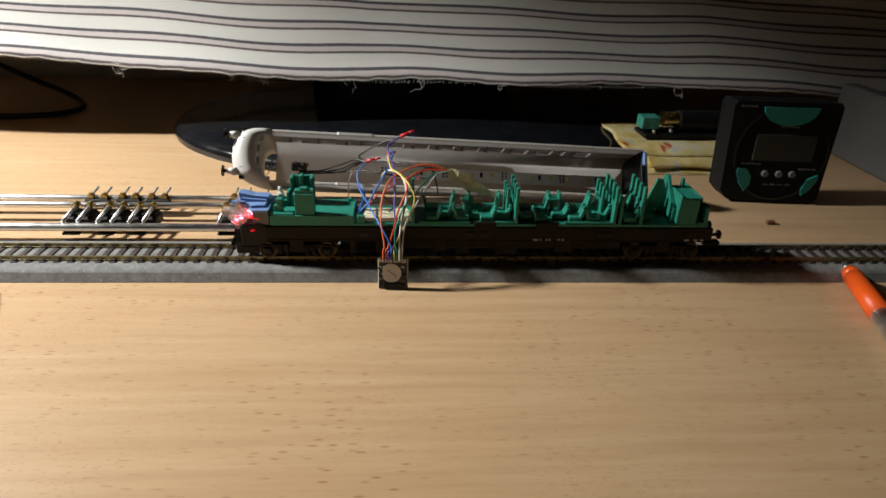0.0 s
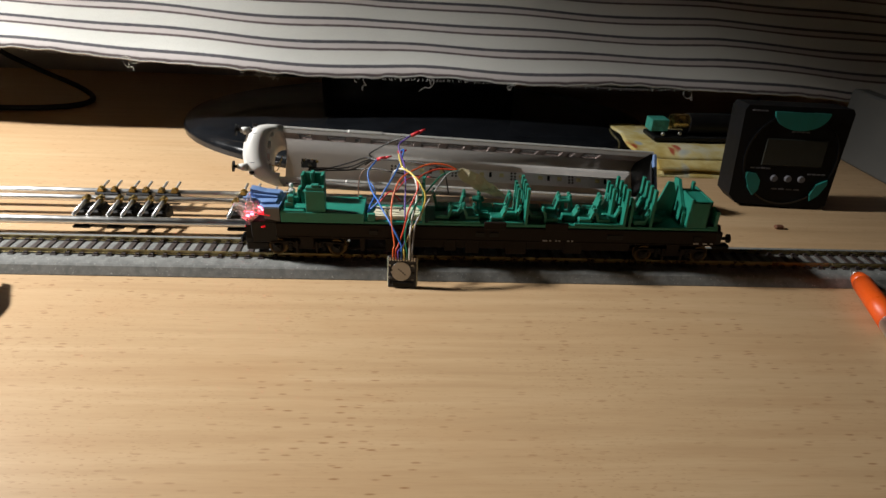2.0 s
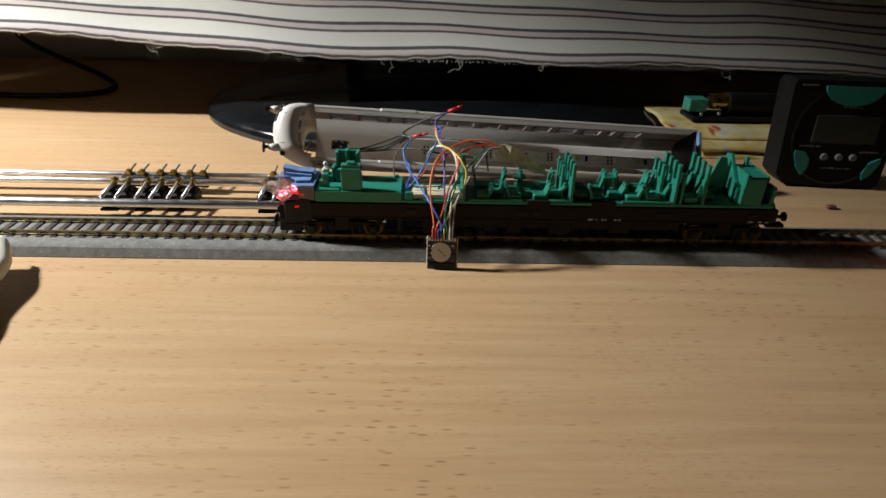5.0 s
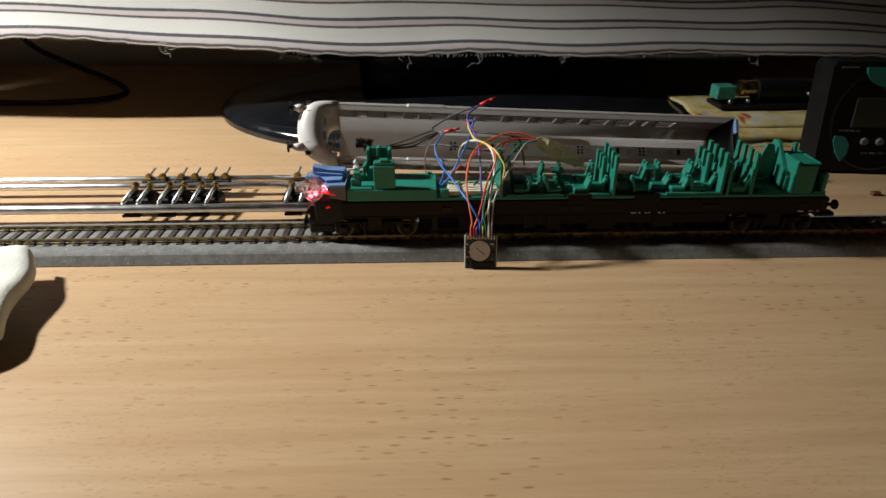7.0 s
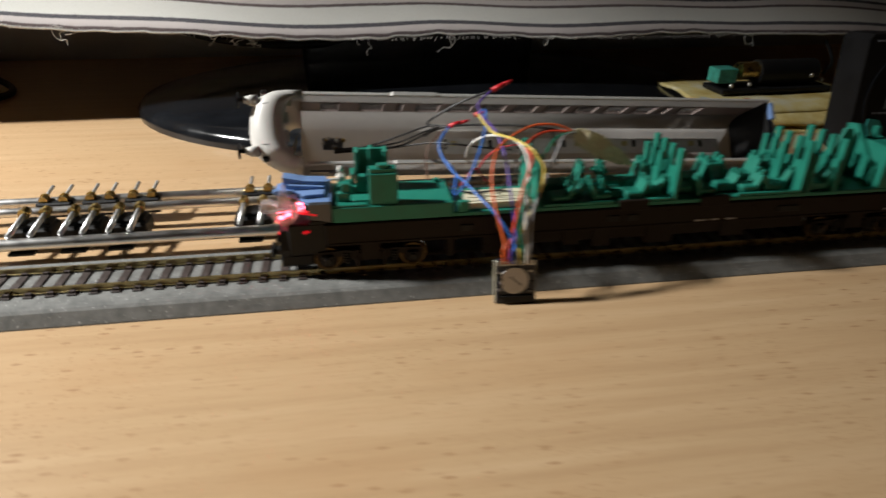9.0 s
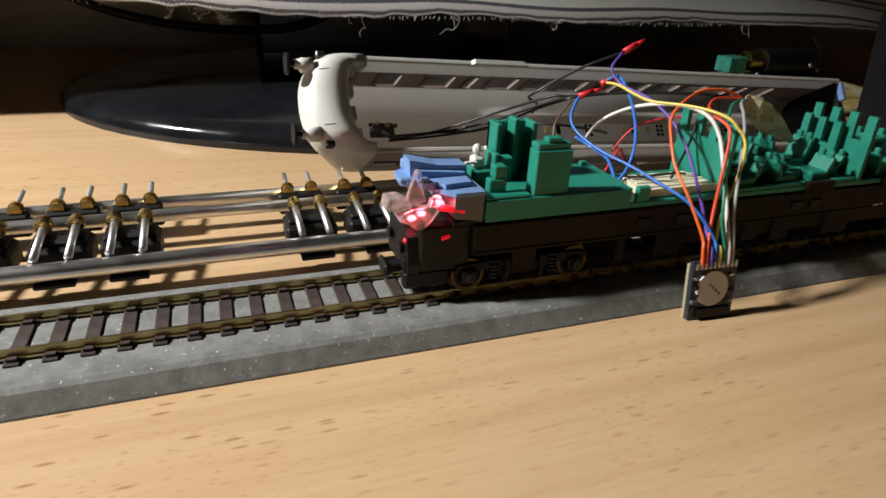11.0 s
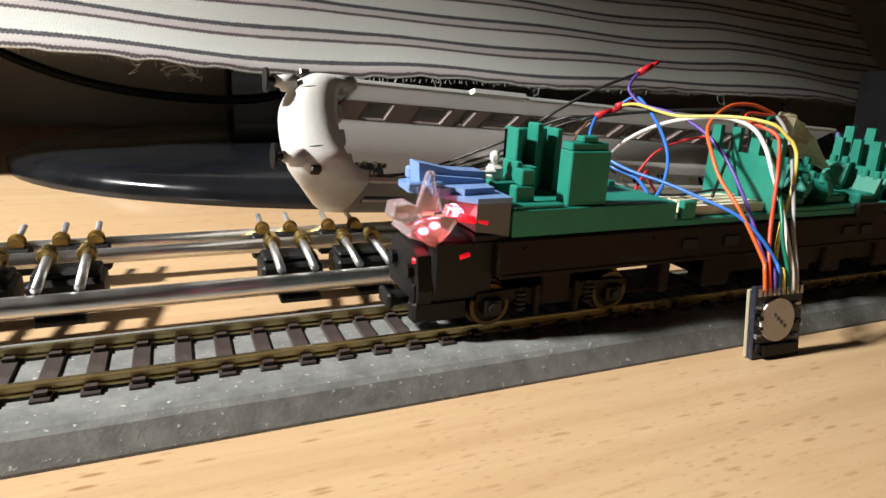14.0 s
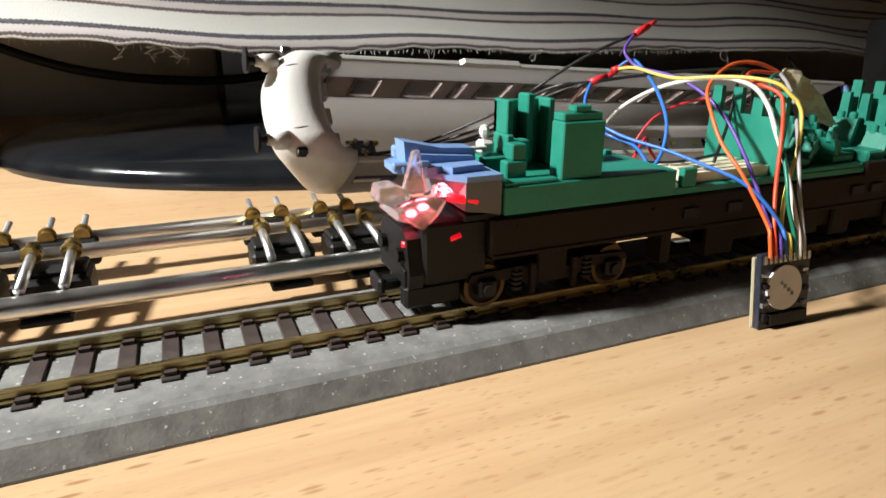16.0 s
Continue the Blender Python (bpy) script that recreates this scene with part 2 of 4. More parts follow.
def box(bm, x0, x1, y0, y1, z0, z1, bevel=0.0, m=None):
    made = bmesh.ops.create_cube(bm, size=1.0)["verts"]
    for v in made:
        v.co = Vector(((x0 + x1) / 2 + v.co.x * (x1 - x0), (y0 + y1) / 2 + v.co.y * (y1 - y0), (z0 + z1) / 2 + v.co.z * (z1 - z0)))
    if bevel:
        edges = list({e for v in made for e in v.link_edges})
        made = bmesh.ops.bevel(bm, geom=edges, offset=bevel, segments=1, affect="EDGES", profile=0.5)["verts"]
    if m is not None:
        bmesh.ops.transform(bm, matrix=m, verts=list(set(made)))
    return made


def cyl(bm, p0, p1, r0, r1=None, seg=12, caps=True):
    p0, p1 = Vector(p0), Vector(p1)
    d = p1 - p0
    m = Matrix.Translation((p0 + p1) / 2) @ d.to_track_quat("Z", "Y").to_matrix().to_4x4()
    return bmesh.ops.create_cone(bm, cap_ends=caps, segments=seg, radius1=r0, radius2=r0 if r1 is None else r1, depth=d.length, matrix=m)["verts"]


def ball(bm, c, r, seg=10, scale=(1, 1, 1)):
    m = Matrix.Translation(c) @ Matrix.Diagonal((*scale, 1))
    return bmesh.ops.create_uvsphere(bm, u_segments=seg, v_segments=max(5, seg // 2), radius=r, matrix=m)["verts"]


def glide(points, n=6):
    """A smooth line through the points."""
    p = [Vector(q) for q in points]
    out = []
    for i in range(len(p) - 1):
        a, b, c, d = p[max(i - 1, 0)], p[i], p[i + 1], p[min(i + 2, len(p) - 1)]
        for k in range(n):
            t = k / n
            out.append(0.5 * (2 * b + (c - a) * t + (2 * a - 5 * b + 4 * c - d) * t * t + (3 * b - a - 3 * c + d) * t ** 3))
    return out + [p[-1]]


def tube(bm, line, r, seg=8):
    rings = []
    up = Vector((0, 0, 1))
    for i, p in enumerate(line):
        d = (line[min(i + 1, len(line) - 1)] - line[max(i - 1, 0)]).normalized()
        s = d.cross(up)
        if s.length < 0.15:
            s = d.cross(Vector((0, 1, 0)))
        s.normalize()
        u = s.cross(d)
        rings.append([bm.verts.new(p + r * (math.cos(a) * s + math.sin(a) * u)) for a in (2 * math.pi * k / seg for k in range(seg))])
    for a, b in zip(rings, rings[1:]):
        best = min(range(seg), key=lambda o: sum((a[k].co - b[(k + o) % seg].co).length for k in range(seg)))
        for k in range(seg):
            bm.faces.new((a[k], a[(k + 1) % seg], b[(k + 1 + best) % seg], b[(k + best) % seg]))
    bm.faces.new(rings[0])
    bm.faces.new(rings[-1])


def skin(bm, rows, closed=False):
    """Quads over a grid of points; returns the grid of vertices."""
    g = [[bm.verts.new(p) for p in row] for row in rows]
    for a, b in zip(g, g[1:]):
        n = len(a)
        for k in range(n if closed else n - 1):
            bm.faces.new((a[k], a[(k + 1) % n], b[(k + 1) % n], b[k]))
    return g


def prism(bm, outline, axis, lo, hi):
    """A flat outline (two coordinates) pushed from lo to hi along axis 'x', 'y' or 'z'."""
    def place(p, w):
        return {"x": (w, p[0], p[1]), "y": (p[0], w, p[1]), "z": (p[0], p[1], w)}[axis]
    a = [bm.verts.new(place(p, lo)) for p in outline]
    b = [bm.verts.new(place(p, hi)) for p in outline]
    bm.faces.new(a)
    bm.faces.new(b)
    n = len(a)
    for k in range(n):
        bm.faces.new((a[k], a[(k + 1) % n], b[(k + 1) % n], b[k]))


def finish(bm, name, material, smooth=False):
    bmesh.ops.recalc_face_normals(bm, faces=bm.faces)
    me = bpy.data.meshes.new(name)
    bm.to_mesh(me)
    bm.free()
    me.materials.append(material)
    if smooth:
        me.polygons.foreach_set("use_smooth", [True] * len(me.polygons))
    return me


def part(name, bm, material, parent, label="", smooth=False):
    ob = new(name, finish(bm, name, material, smooth))
    ob.parent = parent
    if label:
        tagged(ob, label)
    return ob


def thing(name, label, category, m=None, group="", kind=""):
    ob = new(name)
    ob.empty_display_size = 0.01
    if m is not None:
        ob.matrix_world = m
    return tagged(ob, label, category, group, kind)


def solid(name, bm, material, label, category, group="", kind="", smooth=False, m=None):
    ob = new(name, finish(bm, name, material, smooth))
    if m is not None:
        ob.matrix_world = m
    return tagged(ob, label, category, group, kind)


B = bmesh.new

# ---- the room ----
bm = B(); box(bm, -2.2, 2.2, -2.4, 0.98, -0.80, -0.76)
solid("floor", bm, FLOOR, "dark carpeted floor under the desk", "floor", kind="structure")
bm = B(); box(bm, -2.2, 2.2, 0.98, 1.06, -0.80, 1.70)
solid("wall_back", bm, WALL, "plain light grey wall behind the desk", "wall", kind="structure")
bm = B(); box(bm, -2.2, 2.2, -2.48, -2.4, -0.80, 1.70)
solid("wall_front", bm, WALL, "plain light grey wall", "wall", kind="structure")
bm = B(); box(bm, -2.28, -2.2, -2.48, 1.06, -0.80, 1.70)
solid("wall_side", bm, WALL, "plain light grey side wall", "wall", kind="structure")
bm = B(); box(bm, 2.2, 2.28, -2.48, 1.06, -0.80, 1.70)
solid("wall_far_side", bm, WALL, "plain light grey side wall", "wall", kind="structure")
bm = B(); box(bm, -2.28, 2.28, -2.48, 1.06, 1.70, 1.76)
solid("ceiling", bm, CEIL, "plain white ceiling", "ceiling", kind="structure")

desk = thing("desk", "light beech veneer desk top with dark ray flecks", "desk")
bm = B(); box(bm, -0.95, 0.85, -0.12, 0.96, -0.025, 0.0, 0.002)
part("desk_top", bm, BEECH, desk)
for lx, ly in ((-0.9, -0.06), (0.8, -0.06), (-0.9, 0.9), (0.8, 0.9)):
    bm = B(); box(bm, lx - 0.025, lx + 0.025, ly - 0.025, ly + 0.025, -0.76, -0.025, 0.002)
    part("leg", bm, GREYP, desk)

# ---- track on its foam bed ----
TC, RZ = 0.397, 0.0105          # centre line and rail head
bed = thing("track_bed", "grey foam track bed with sparkling grains lying on the desk", "track bed")
bm = B()
prism(bm, [(0.3720, 0.0), (0.3722, 0.0006), (0.3754, 0.0054), (0.3768, 0.0064), (0.3785, 0.0070), (0.3808, 0.0073), (0.4132, 0.0073), (0.4155, 0.0070), (0.4172, 0.0064), (0.4186, 0.0054), (0.4218, 0.0006), (0.4220, 0.0)], "x", -0.62, 0.80)
part("foam_strip", bm, FOAM, bed)
track = thing("model_track", "straight model railway track with brass-coloured rails and brown sleepers", "track")
prof = [(-0.0011, 0.0), (0.0011, 0.0), (0.0011, 0.0004), (0.0003, 0.0007), (0.0003, 0.0017), (0.0005, 0.0019), (0.0005, 0.0025), (-0.0005, 0.0025), (-0.0005, 0.0019), (-0.0003, 0.0017), (-0.0003, 0.0007), (-0.0011, 0.0004)]
for y in (TC - 0.009, TC + 0.009):
    bm = B(); prism(bm, [(y + a, RZ - 0.0025 + b) for a, b in prof], "x", -0.62, 0.80)
    part("rail", bm, RAIL, track, "bright brass-coloured rail")
PITCH, S0 = 0.0087, -0.149
bm = B()
box(bm, -0.0019, 0.0019, -0.0125, 0.0125, -0.0018, 0.0, 0.0002)
for y in (-0.009, 0.009):
    for s in (-1, 1):
        box(bm, -0.0012, 0.0012, y + s * 0.0016 - 0.0007, y + s * 0.0016 + 0.0007, -0.0001, 0.0009)
sleeper_mesh = finish(bm, "sleeper", SLEEPER)
for k in range(-42, 96):
    ob = new("sleeper", sleeper_mesh)
    ob.parent = track
    ob.location = (S0 + k * PITCH, TC, RZ - 0.0025)

# ---- roller test bench: three steel bars with roller blocks ----
bench = thing("roller_bench", "steel bars of a roller test bench lying on the desk", "test bench")
for y, z, r, x1 in ((0.433, 0.0095, 0.0030, 0.08), (0.4665, 0.0120, 0.0024, 0.08), (0.4795, 0.0120, 0.0026, 0.08)):
    bm = B()
    cyl(bm, (-0.60, y, z), (x1, y, z), r, seg=20)
    part("bar", bm, STEEL, bench, "polished steel bar", True)
for x in (-0.52, -0.02):
    bm = B(); box(bm, x - 0.004, x + 0.004, 0.428, 0.486, 0.0, 0.0072, 0.0008)
    part("foot", bm, BLACKP, bench, "black plastic foot")


def roller_block(m):
    t = thing("roller_block", "black roller block with brass bushes and steel pins", "roller block", m, "roller blocks on the test bench")
    bm = B()
    box(bm, -0.0095, 0.0095, 0.010, 0.0245, -0.0050, 0.0030, 0.0010)
    box(bm, -0.0085, 0.0085, 0.013, 0.0235, 0.0030, 0.0048, 0.0006)
    part("body", bm, BLACKP, t)
    bm = B(); box(bm, -0.0090, 0.0090, 0.040, 0.0505, -0.004, 0.0046, 0.0008)
    part("rear_body", bm, BLACKP, t)
    for x in (-0.0049, 0.0049):
        bm = B(); cyl(bm, (x, 0.026, 0.0082), (x, 0.0005, 0.0046), 0.0013, seg=10)
        part("pin", bm, STEEL, t, "steel axle pin", True)
        bm = B(); cyl(bm, (x, 0.024, 0.0082), (x, 0.0205, 0.0078), 0.0023, 0.0018, 14); cyl(bm, (x, 0.0205, 0.0078), (x, 0.0192, 0.0077), 0.0028, 0.0026, 14)
        part("bush", bm, BRASS, t, "brass bush")
        bm = B(); cyl(bm, (x, 0.042, 0.0057), (x, 0.057, 0.0078), 0.0010, seg=10)
        part("pin", bm, STEEL, t, "steel axle pin", True)
        bm = B(); cyl(bm, (x, 0.0415, 0.0056), (x, 0.0445, 0.0060), 0.0023, 0.0018, 14); cyl(bm, (x, 0.0445, 0.0060), (x, 0.0458, 0.0062), 0.0026, 0.0024, 14)
        part("bush", bm, BRASS, t, "brass bush")
    bm = B(); box(bm, -0.0060, 0.0060, -0.0030, 0.0030, -0.0045, -0.0028, 0.0004)
    part("clamp", bm, BLACKP, t)
    return t


for x in (-0.1970, -0.1737, -0.1520, -0.0900, -0.0663):
    roller_block(pose(x, 0.433, 0.0090))

# ---- the coach chassis with its interior ----
F, K = 0.384, 0.411             # front and back of the interior
GB = 0.0342                     # underside of the interior
coach = thing("coach_chassis", "dark brown model coach chassis without body on the track", "model coach")
bm = B()
box(bm, -0.0505, 0.2340, F - 0.0005, K + 0.0005, 0.0240, GB - 0.0002, 0.0006)
box(bm, 0.0185, 0.1780, F + 0.0005, K - 0.0005, 0.0180, 0.0241, 0.0006)
box(bm, -0.0060, 0.0215, F + 0.0060, K - 0.0060, 0.0125, 0.0146, 0.0006)
for x0, x1, z0 in ((0.0022, 0.0055, 0.0150), (0.0185, 0.0290, 0.0150), (0.0560, 0.0640, 0.0165), (0.0700, 0.0790, 0.0150), (0.0960, 0.1098, 0.0150), (0.1340, 0.1462, 0.0160)):
    box(bm, x0, x1, F - 0.0008, F + 0.006, z0, 0.0245, 0.0006)
part("frame", bm, BROWN, coach)
for x in (0.0110, 0.0270, 0.0790, 0.0880, 0.1640, 0.1690, 0.2210):
    bm = B(); box(bm, x - 0.0028, x + 0.0028, F - 0.0012, F, 0.0275, 0.0305, 0.0002)
    part("socket", bm, BLACKP, coach)
for x in (-0.0430, -0.0020, 0.0350, 0.1060, 0.1480, 0.1950):
    bm = B(); cyl(bm, (x, F - 0.0009, 0.0312), (x, F + 0.0004, 0.0312), 0.0006, seg=10)
    part("stud", bm, BROWN, coach)
bm = B(); box(bm, -0.0498, 0.2335, F - 0.0009, F, 0.0238, 0.0249, 0.0002)
part("solebar_lip", bm, BROWN, coach)
# row of small white plates low on the front of the frame
for x0, w in ((0.1195, 0.0030), (0.1240, 0.0010), (0.1278, 0.0012), (0.1300, 0.0009), (0.1355, 0.0016), (0.1383, 0.0012), (0.2190, 0.0034), (0.2255, 0.0024), (0.2300, 0.0018)):
    bm = B(); box(bm, x0, x0 + w, F - 0.0012, F - 0.0004, 0.0252, 0.0259)
    part("small_mark", bm, LABEL, coach, "small white mark")
for x0, x1 in ((0.0812, 0.0952), (0.1205, 0.1352)):
    bm = B(); box(bm, x0, x1, F - 0.001, F + 0.001, 0.0325, 0.0375, 0.0003)
    part("clip", bm, BROWN, coach)


def ring(bm, x, z, y0, y1, r0, r1, seg=32):
    """A flat hoop standing on its rim, bored through."""
    circle = [(math.cos(2 * math.pi * k / seg), math.sin(2 * math.pi * k / seg)) for k in range(seg)]
    rows = [[Vector((x + r * a, y, z + r * b)) for a, b in circle] for r, y in ((r0, y0), (r1, y0), (r1, y1), (r0, y1), (r0, y0))]
    skin(bm, rows, True)
    bmesh.ops.remove_doubles(bm, verts=bm.verts, dist=1e-6)


HB = 0.0188                     # half the wheelbase


def bogie(x):
    bm = B()
    for y in (F + 0.0012, K - 0.0030):
        prism(bm, [(x - HB - 0.0050, 0.0178), (x - HB - 0.0040, 0.0198), (x - 0.0090, 0.0204), (x - 0.0060, 0.0186), (x + 0.0060, 0.0186), (x + 0.0090, 0.0204), (x + HB + 0.0040, 0.0198), (x + HB + 0.0050, 0.0178), (x + 0.0100, 0.0172), (x + 0.0070, 0.0150), (x - 0.0070, 0.0150), (x - 0.0100, 0.0172)], "y", y, y + 0.0018)
    box(bm, x - 0.0045, x + 0.0045, F + 0.001, K - 0.001, 0.0150, 0.0241, 0.0005)
    box(bm, x - HB - 0.002, x + HB + 0.002, F + 0.0060, K - 0.0060, 0.0180, 0.0215, 0.0005)
    b = part("bogie", bm, BROWN, coach, "dark brown bogie with side frames and springs")
    for s in (-1, 1):
        bm = B()
        box(bm, x + s * HB - 0.0026, x + s * HB + 0.0026, F - 0.0003, F + 0.0026, 0.0138, 0.0186, 0.0006)
        cyl(bm, (x + s * HB, F - 0.0011, 0.0160), (x + s * HB, F + 0.0004, 0.0160), 0.0016, seg=14)
        part("axle_box", bm, BLACKP, b)
        bm = B()
        for k in range(4):
            cyl(bm, (x + s * 0.0105, F + 0.0016, 0.0146 + 0.0013 * k), (x + s * 0.0105, F + 0.0016, 0.0153 + 0.0013 * k), 0.0017, 0.0017, 12)
        cyl(bm, (x + s * 0.0105, F + 0.0016, 0.0140), (x + s * 0.0105, F + 0.0016, 0.0205), 0.0009, seg=8)
        part("spring", bm, BLACKP, b)
        bm = B(); box(bm, x + s * 0.0062 - 0.0008, x + s * 0.0062 + 0.0008, F - 0.0002, F + 0.0014, 0.0128, 0.0212, 0.0003)
        part("damper", bm, BROWN, b)
        for y, d in ((TC - 0.0095, 1), (TC + 0.0095, -1)):
            cx, cz = x + s * HB, RZ + 0.0056
            bm = B()
            ring(bm, cx, cz, y - 0.0012, y + 0.0012, 0.0045, 0.0056)
            ring(bm, cx, cz, y + d * 0.0012, y + d * 0.0018, 0.0045, 0.0064)
            w = part("wheel", bm, WHEEL, b, "dark wheel with a bright tyre")
            bm = B(); cyl(bm, (cx, y - 0.0008, cz), (cx, y + 0.0008, cz), 0.0046, seg=24); cyl(bm, (cx, y - 0.0013, cz), (cx, y + 0.0013, cz), 0.0014, seg=12)
            part("wheel_disc", bm, BROWN, b)
        bm = B(); cyl(bm, (x + s * HB, TC - 0.0095, RZ + 0.0056), (x + s * HB, TC + 0.0095, RZ + 0.0056), 0.0011, seg=8)
        part("axle", bm, STEEL, b)


bogie(-0.0316)
bogie(0.2070)
# end beams and couplers
bm = B()
box(bm, -0.0665, -0.0500, F + 0.002, K - 0.002, 0.0185, GB - 0.0005, 0.0008)
box(bm, -0.0570, -0.0472, F + 0.0008, K - 0.0008, GB - 0.0006, GB + 0.0012, 0.0004)
part("end_beam", bm, BLACKP, coach, "black end beam")
bm = B()
prism(bm, [(F + 0.0030, 0.0180), (F + 0.0022, 0.0215), (F + 0.0040, 0.0300), (F + 0.0075, 0.0318), (K - 0.0075, 0.0318), (K - 0.0040, 0.0300), (K - 0.0022, 0.0215), (K - 0.0030, 0.0180)], "x", -0.0700, -0.0664)
part("beam_plate", bm, BLACKP, coach)
bm = B(); box(bm, -0.0708, -0.0560, F + 0.0035, F + 0.0075, 0.0125, 0.0183, 0.0008); box(bm, -0.0706, -0.0699, F + 0.0042, F + 0.0070, 0.0135, 0.0225, 0.0002)
part("step", bm, BLACKP, coach)
bm = B(); box(bm, -0.0745, -0.0690, TC - 0.0022, TC + 0.0022, 0.0150, 0.0180, 0.0006); box(bm, -0.0755, -0.0738, TC - 0.0040, TC + 0.0040, 0.0148, 0.0190, 0.0006)
part("coupler", bm, BLACKP, coach)
for y in (F + 0.0075, K - 0.0075):
    bm = B(); cyl(bm, (-0.0698, y, 0.0255), (-0.0716, y, 0.0255), 0.0016, 0.0020, 14)
    part("lamp_socket", bm, BLACKP, coach)
bm = B()
box(bm, 0.2340, 0.2400, F + 0.004, K - 0.004, 0.0225, 0.0315, 0.0006)
cyl(bm, (0.2400, F + 0.006, 0.0265), (0.2444, F + 0.006, 0.0265), 0.0012, seg=8)
cyl(bm, (0.2444, F + 0.006, 0.0265), (0.2456, F + 0.006, 0.0265), 0.0030, seg=14)
cyl(bm, (0.2400, K - 0.006, 0.0265), (0.2444, K - 0.006, 0.0265), 0.0012, seg=8)
cyl(bm, (0.2444, K - 0.006, 0.0265), (0.2456, K - 0.006, 0.0265), 0.0030, seg=14)
box(bm, 0.2380, 0.2500, TC - 0.003, TC + 0.003, 0.0165, 0.0190, 0.0006)
part("buffer_beam", bm, BLACKP, coach, "black buffer beam with round buffers")
# cab end: grey block, pale blue desk, clear light guide, lit red lamps
bm = B()
prism(bm, [(-0.0566, 0.0362), (-0.0566, 0.0430), (-0.0474, 0.0430), (-0.0474, GB + 0.0003), (-0.0520, GB + 0.0013)], "y", F + 0.0006, K - 0.0005)
part("cab_block", bm, GREYP, coach, "grey plastic cab block")
bm = B()
prism(bm, [(-0.0590, F + 0.0030), (-0.0566, F + 0.0002), (-0.0473, F + 0.0002), (-0.0473, K - 0.0003), (-0.0600, K - 0.0020), (-0.0660, K - 0.0060), (-0.0640, F + 0.0100)], "z", 0.0431, 0.0444)
prism(bm, [(-0.0705, F + 0.0105), (-0.0690, F + 0.0082), (-0.0662, F + 0.0090), (-0.0640, F + 0.0060), (-0.0600, F + 0.0066), (-0.0585, F + 0.0040), (-0.0540, F + 0.0048), (-0.0500, F + 0.0050), (-0.0490, K - 0.003), (-0.0640, K - 0.0040), (-0.0700, K - 0.0080)], "z", 0.0444, 0.0460)
box(bm, -0.0712, -0.0672, F + 0.0086, F + 0.0108, 0.0452, 0.0470, 0.0004)
box(bm, -0.0660, -0.0625, F + 0.0066, F + 0.0090, 0.0459, 0.0472, 0.0004)
prism(bm, [(-0.0668, 0.0458), (-0.0672, 0.0512), (-0.0650, 0.0508), (-0.0580, 0.0492), (-0.0490, 0.0486), (-0.0485, 0.0458)], "y", F + 0.0125, F + 0.0190)
prism(bm, [(-0.0655, 0.0458), (-0.0650, 0.0484), (-0.0500, 0.0470), (-0.0495, 0.0458)], "y", F + 0.0105, F + 0.0126)
box(bm, -0.0672, -0.0640, F + 0.0190, F + 0.0225, 0.0458, 0.0490, 0.0005)
part("drivers_desk", bm, BLUE, coach, "pale blue plastic driver's desk moulding")
bm = B()
prism(bm, [(-0.0735, 0.0382), (-0.0690, 0.0398), (-0.0625, 0.0402), (-0.0605, 0.0385), (-0.0625, 0.0360), (-0.0662, 0.0322), (-0.0685, 0.0335), (-0.0712, 0.0362)], "y", F + 0.0022, F + 0.0050)
prism(bm, [(-0.0770, 0.0400), (-0.0762, 0.0432), (-0.0725, 0.0434), (-0.0695, 0.0418), (-0.0690, 0.0395), (-0.0735, 0.0385)], "y", F + 0.0030, F + 0.0090)
prism(bm, [(-0.0702, 0.0400), (-0.0672, 0.0500), (-0.0656, 0.0502), (-0.0650, 0.0440), (-0.0635, 0.0402)], "y", F + 0.0058, F + 0.0078)
prism(bm, [(-0.0640, 0.0400), (-0.0632, 0.0425), (-0.0600, 0.0420), (-0.0585, 0.0400)], "y", F + 0.0020, F + 0.0048)
prism(bm, [(-0.0715, 0.0340), (-0.0655, 0.0322), (-0.0615, 0.0355), (-0.0685, 0.0378)], "y", F + 0.0065, K - 0.0065)
bmesh.ops.bevel(bm, geom=bm.edges[:], offset=0.0003, segments=1, affect="EDGES", clamp_overlap=True)
part("light_guide", bm, CLEAR, coach, "clear plastic light guide glowing red")
for x, y, z, r in ((-0.0606, F + 0.0056, 0.0414, 0.0010), (-0.0598, F + 0.0058, 0.0398, 0.0010), (-0.0655, F + 0.0060, 0.0372, 0.0010), (-0.0684, F + 0.0060, 0.0360, 0.0010)):
    bm = B(); ball(bm, (x, y, z), r, 10, (1.4, 1, 0.9))
    part("tail_lamp", bm, RED_LED, coach, "lit red tail lamp", True)
# emissive bars added for the red tail lamp glow on block and beam
for a, b, r in (((-0.0606, F + 0.0018, 0.0398), (-0.0534, F + 0.0014, 0.0382), 0.0010), ((-0.0705, F + 0.0060, 0.0284), (-0.0660, F + 0.0050, 0.0282), 0.0008), ((-0.0598, F + 0.0022, 0.0296), (-0.0572, F + 0.0022, 0.0303), 0.0007)):
    bm = B(); cyl(bm, a, b, r, seg=10)
    part("glow_bar", bm, RED_GLOW, coach, "red bar standing in for tail lamp glow", True)

# green interior, one moulding in several sections
inside = thing("coach_interior", "green plastic seating interior resting on the coach chassis", "coach interior", Matrix.Translation((0.0060, 0, 0)) @ Matrix.Diagonal((1.055, 1, 1, 1)))
G0, GT = GB, 0.0412


def gpart(name, boxes, bevel=0.0003):
    bm = B()
    for b in boxes:
        box(bm, *b, bevel)
    return part(name, bm, GREEN, inside)


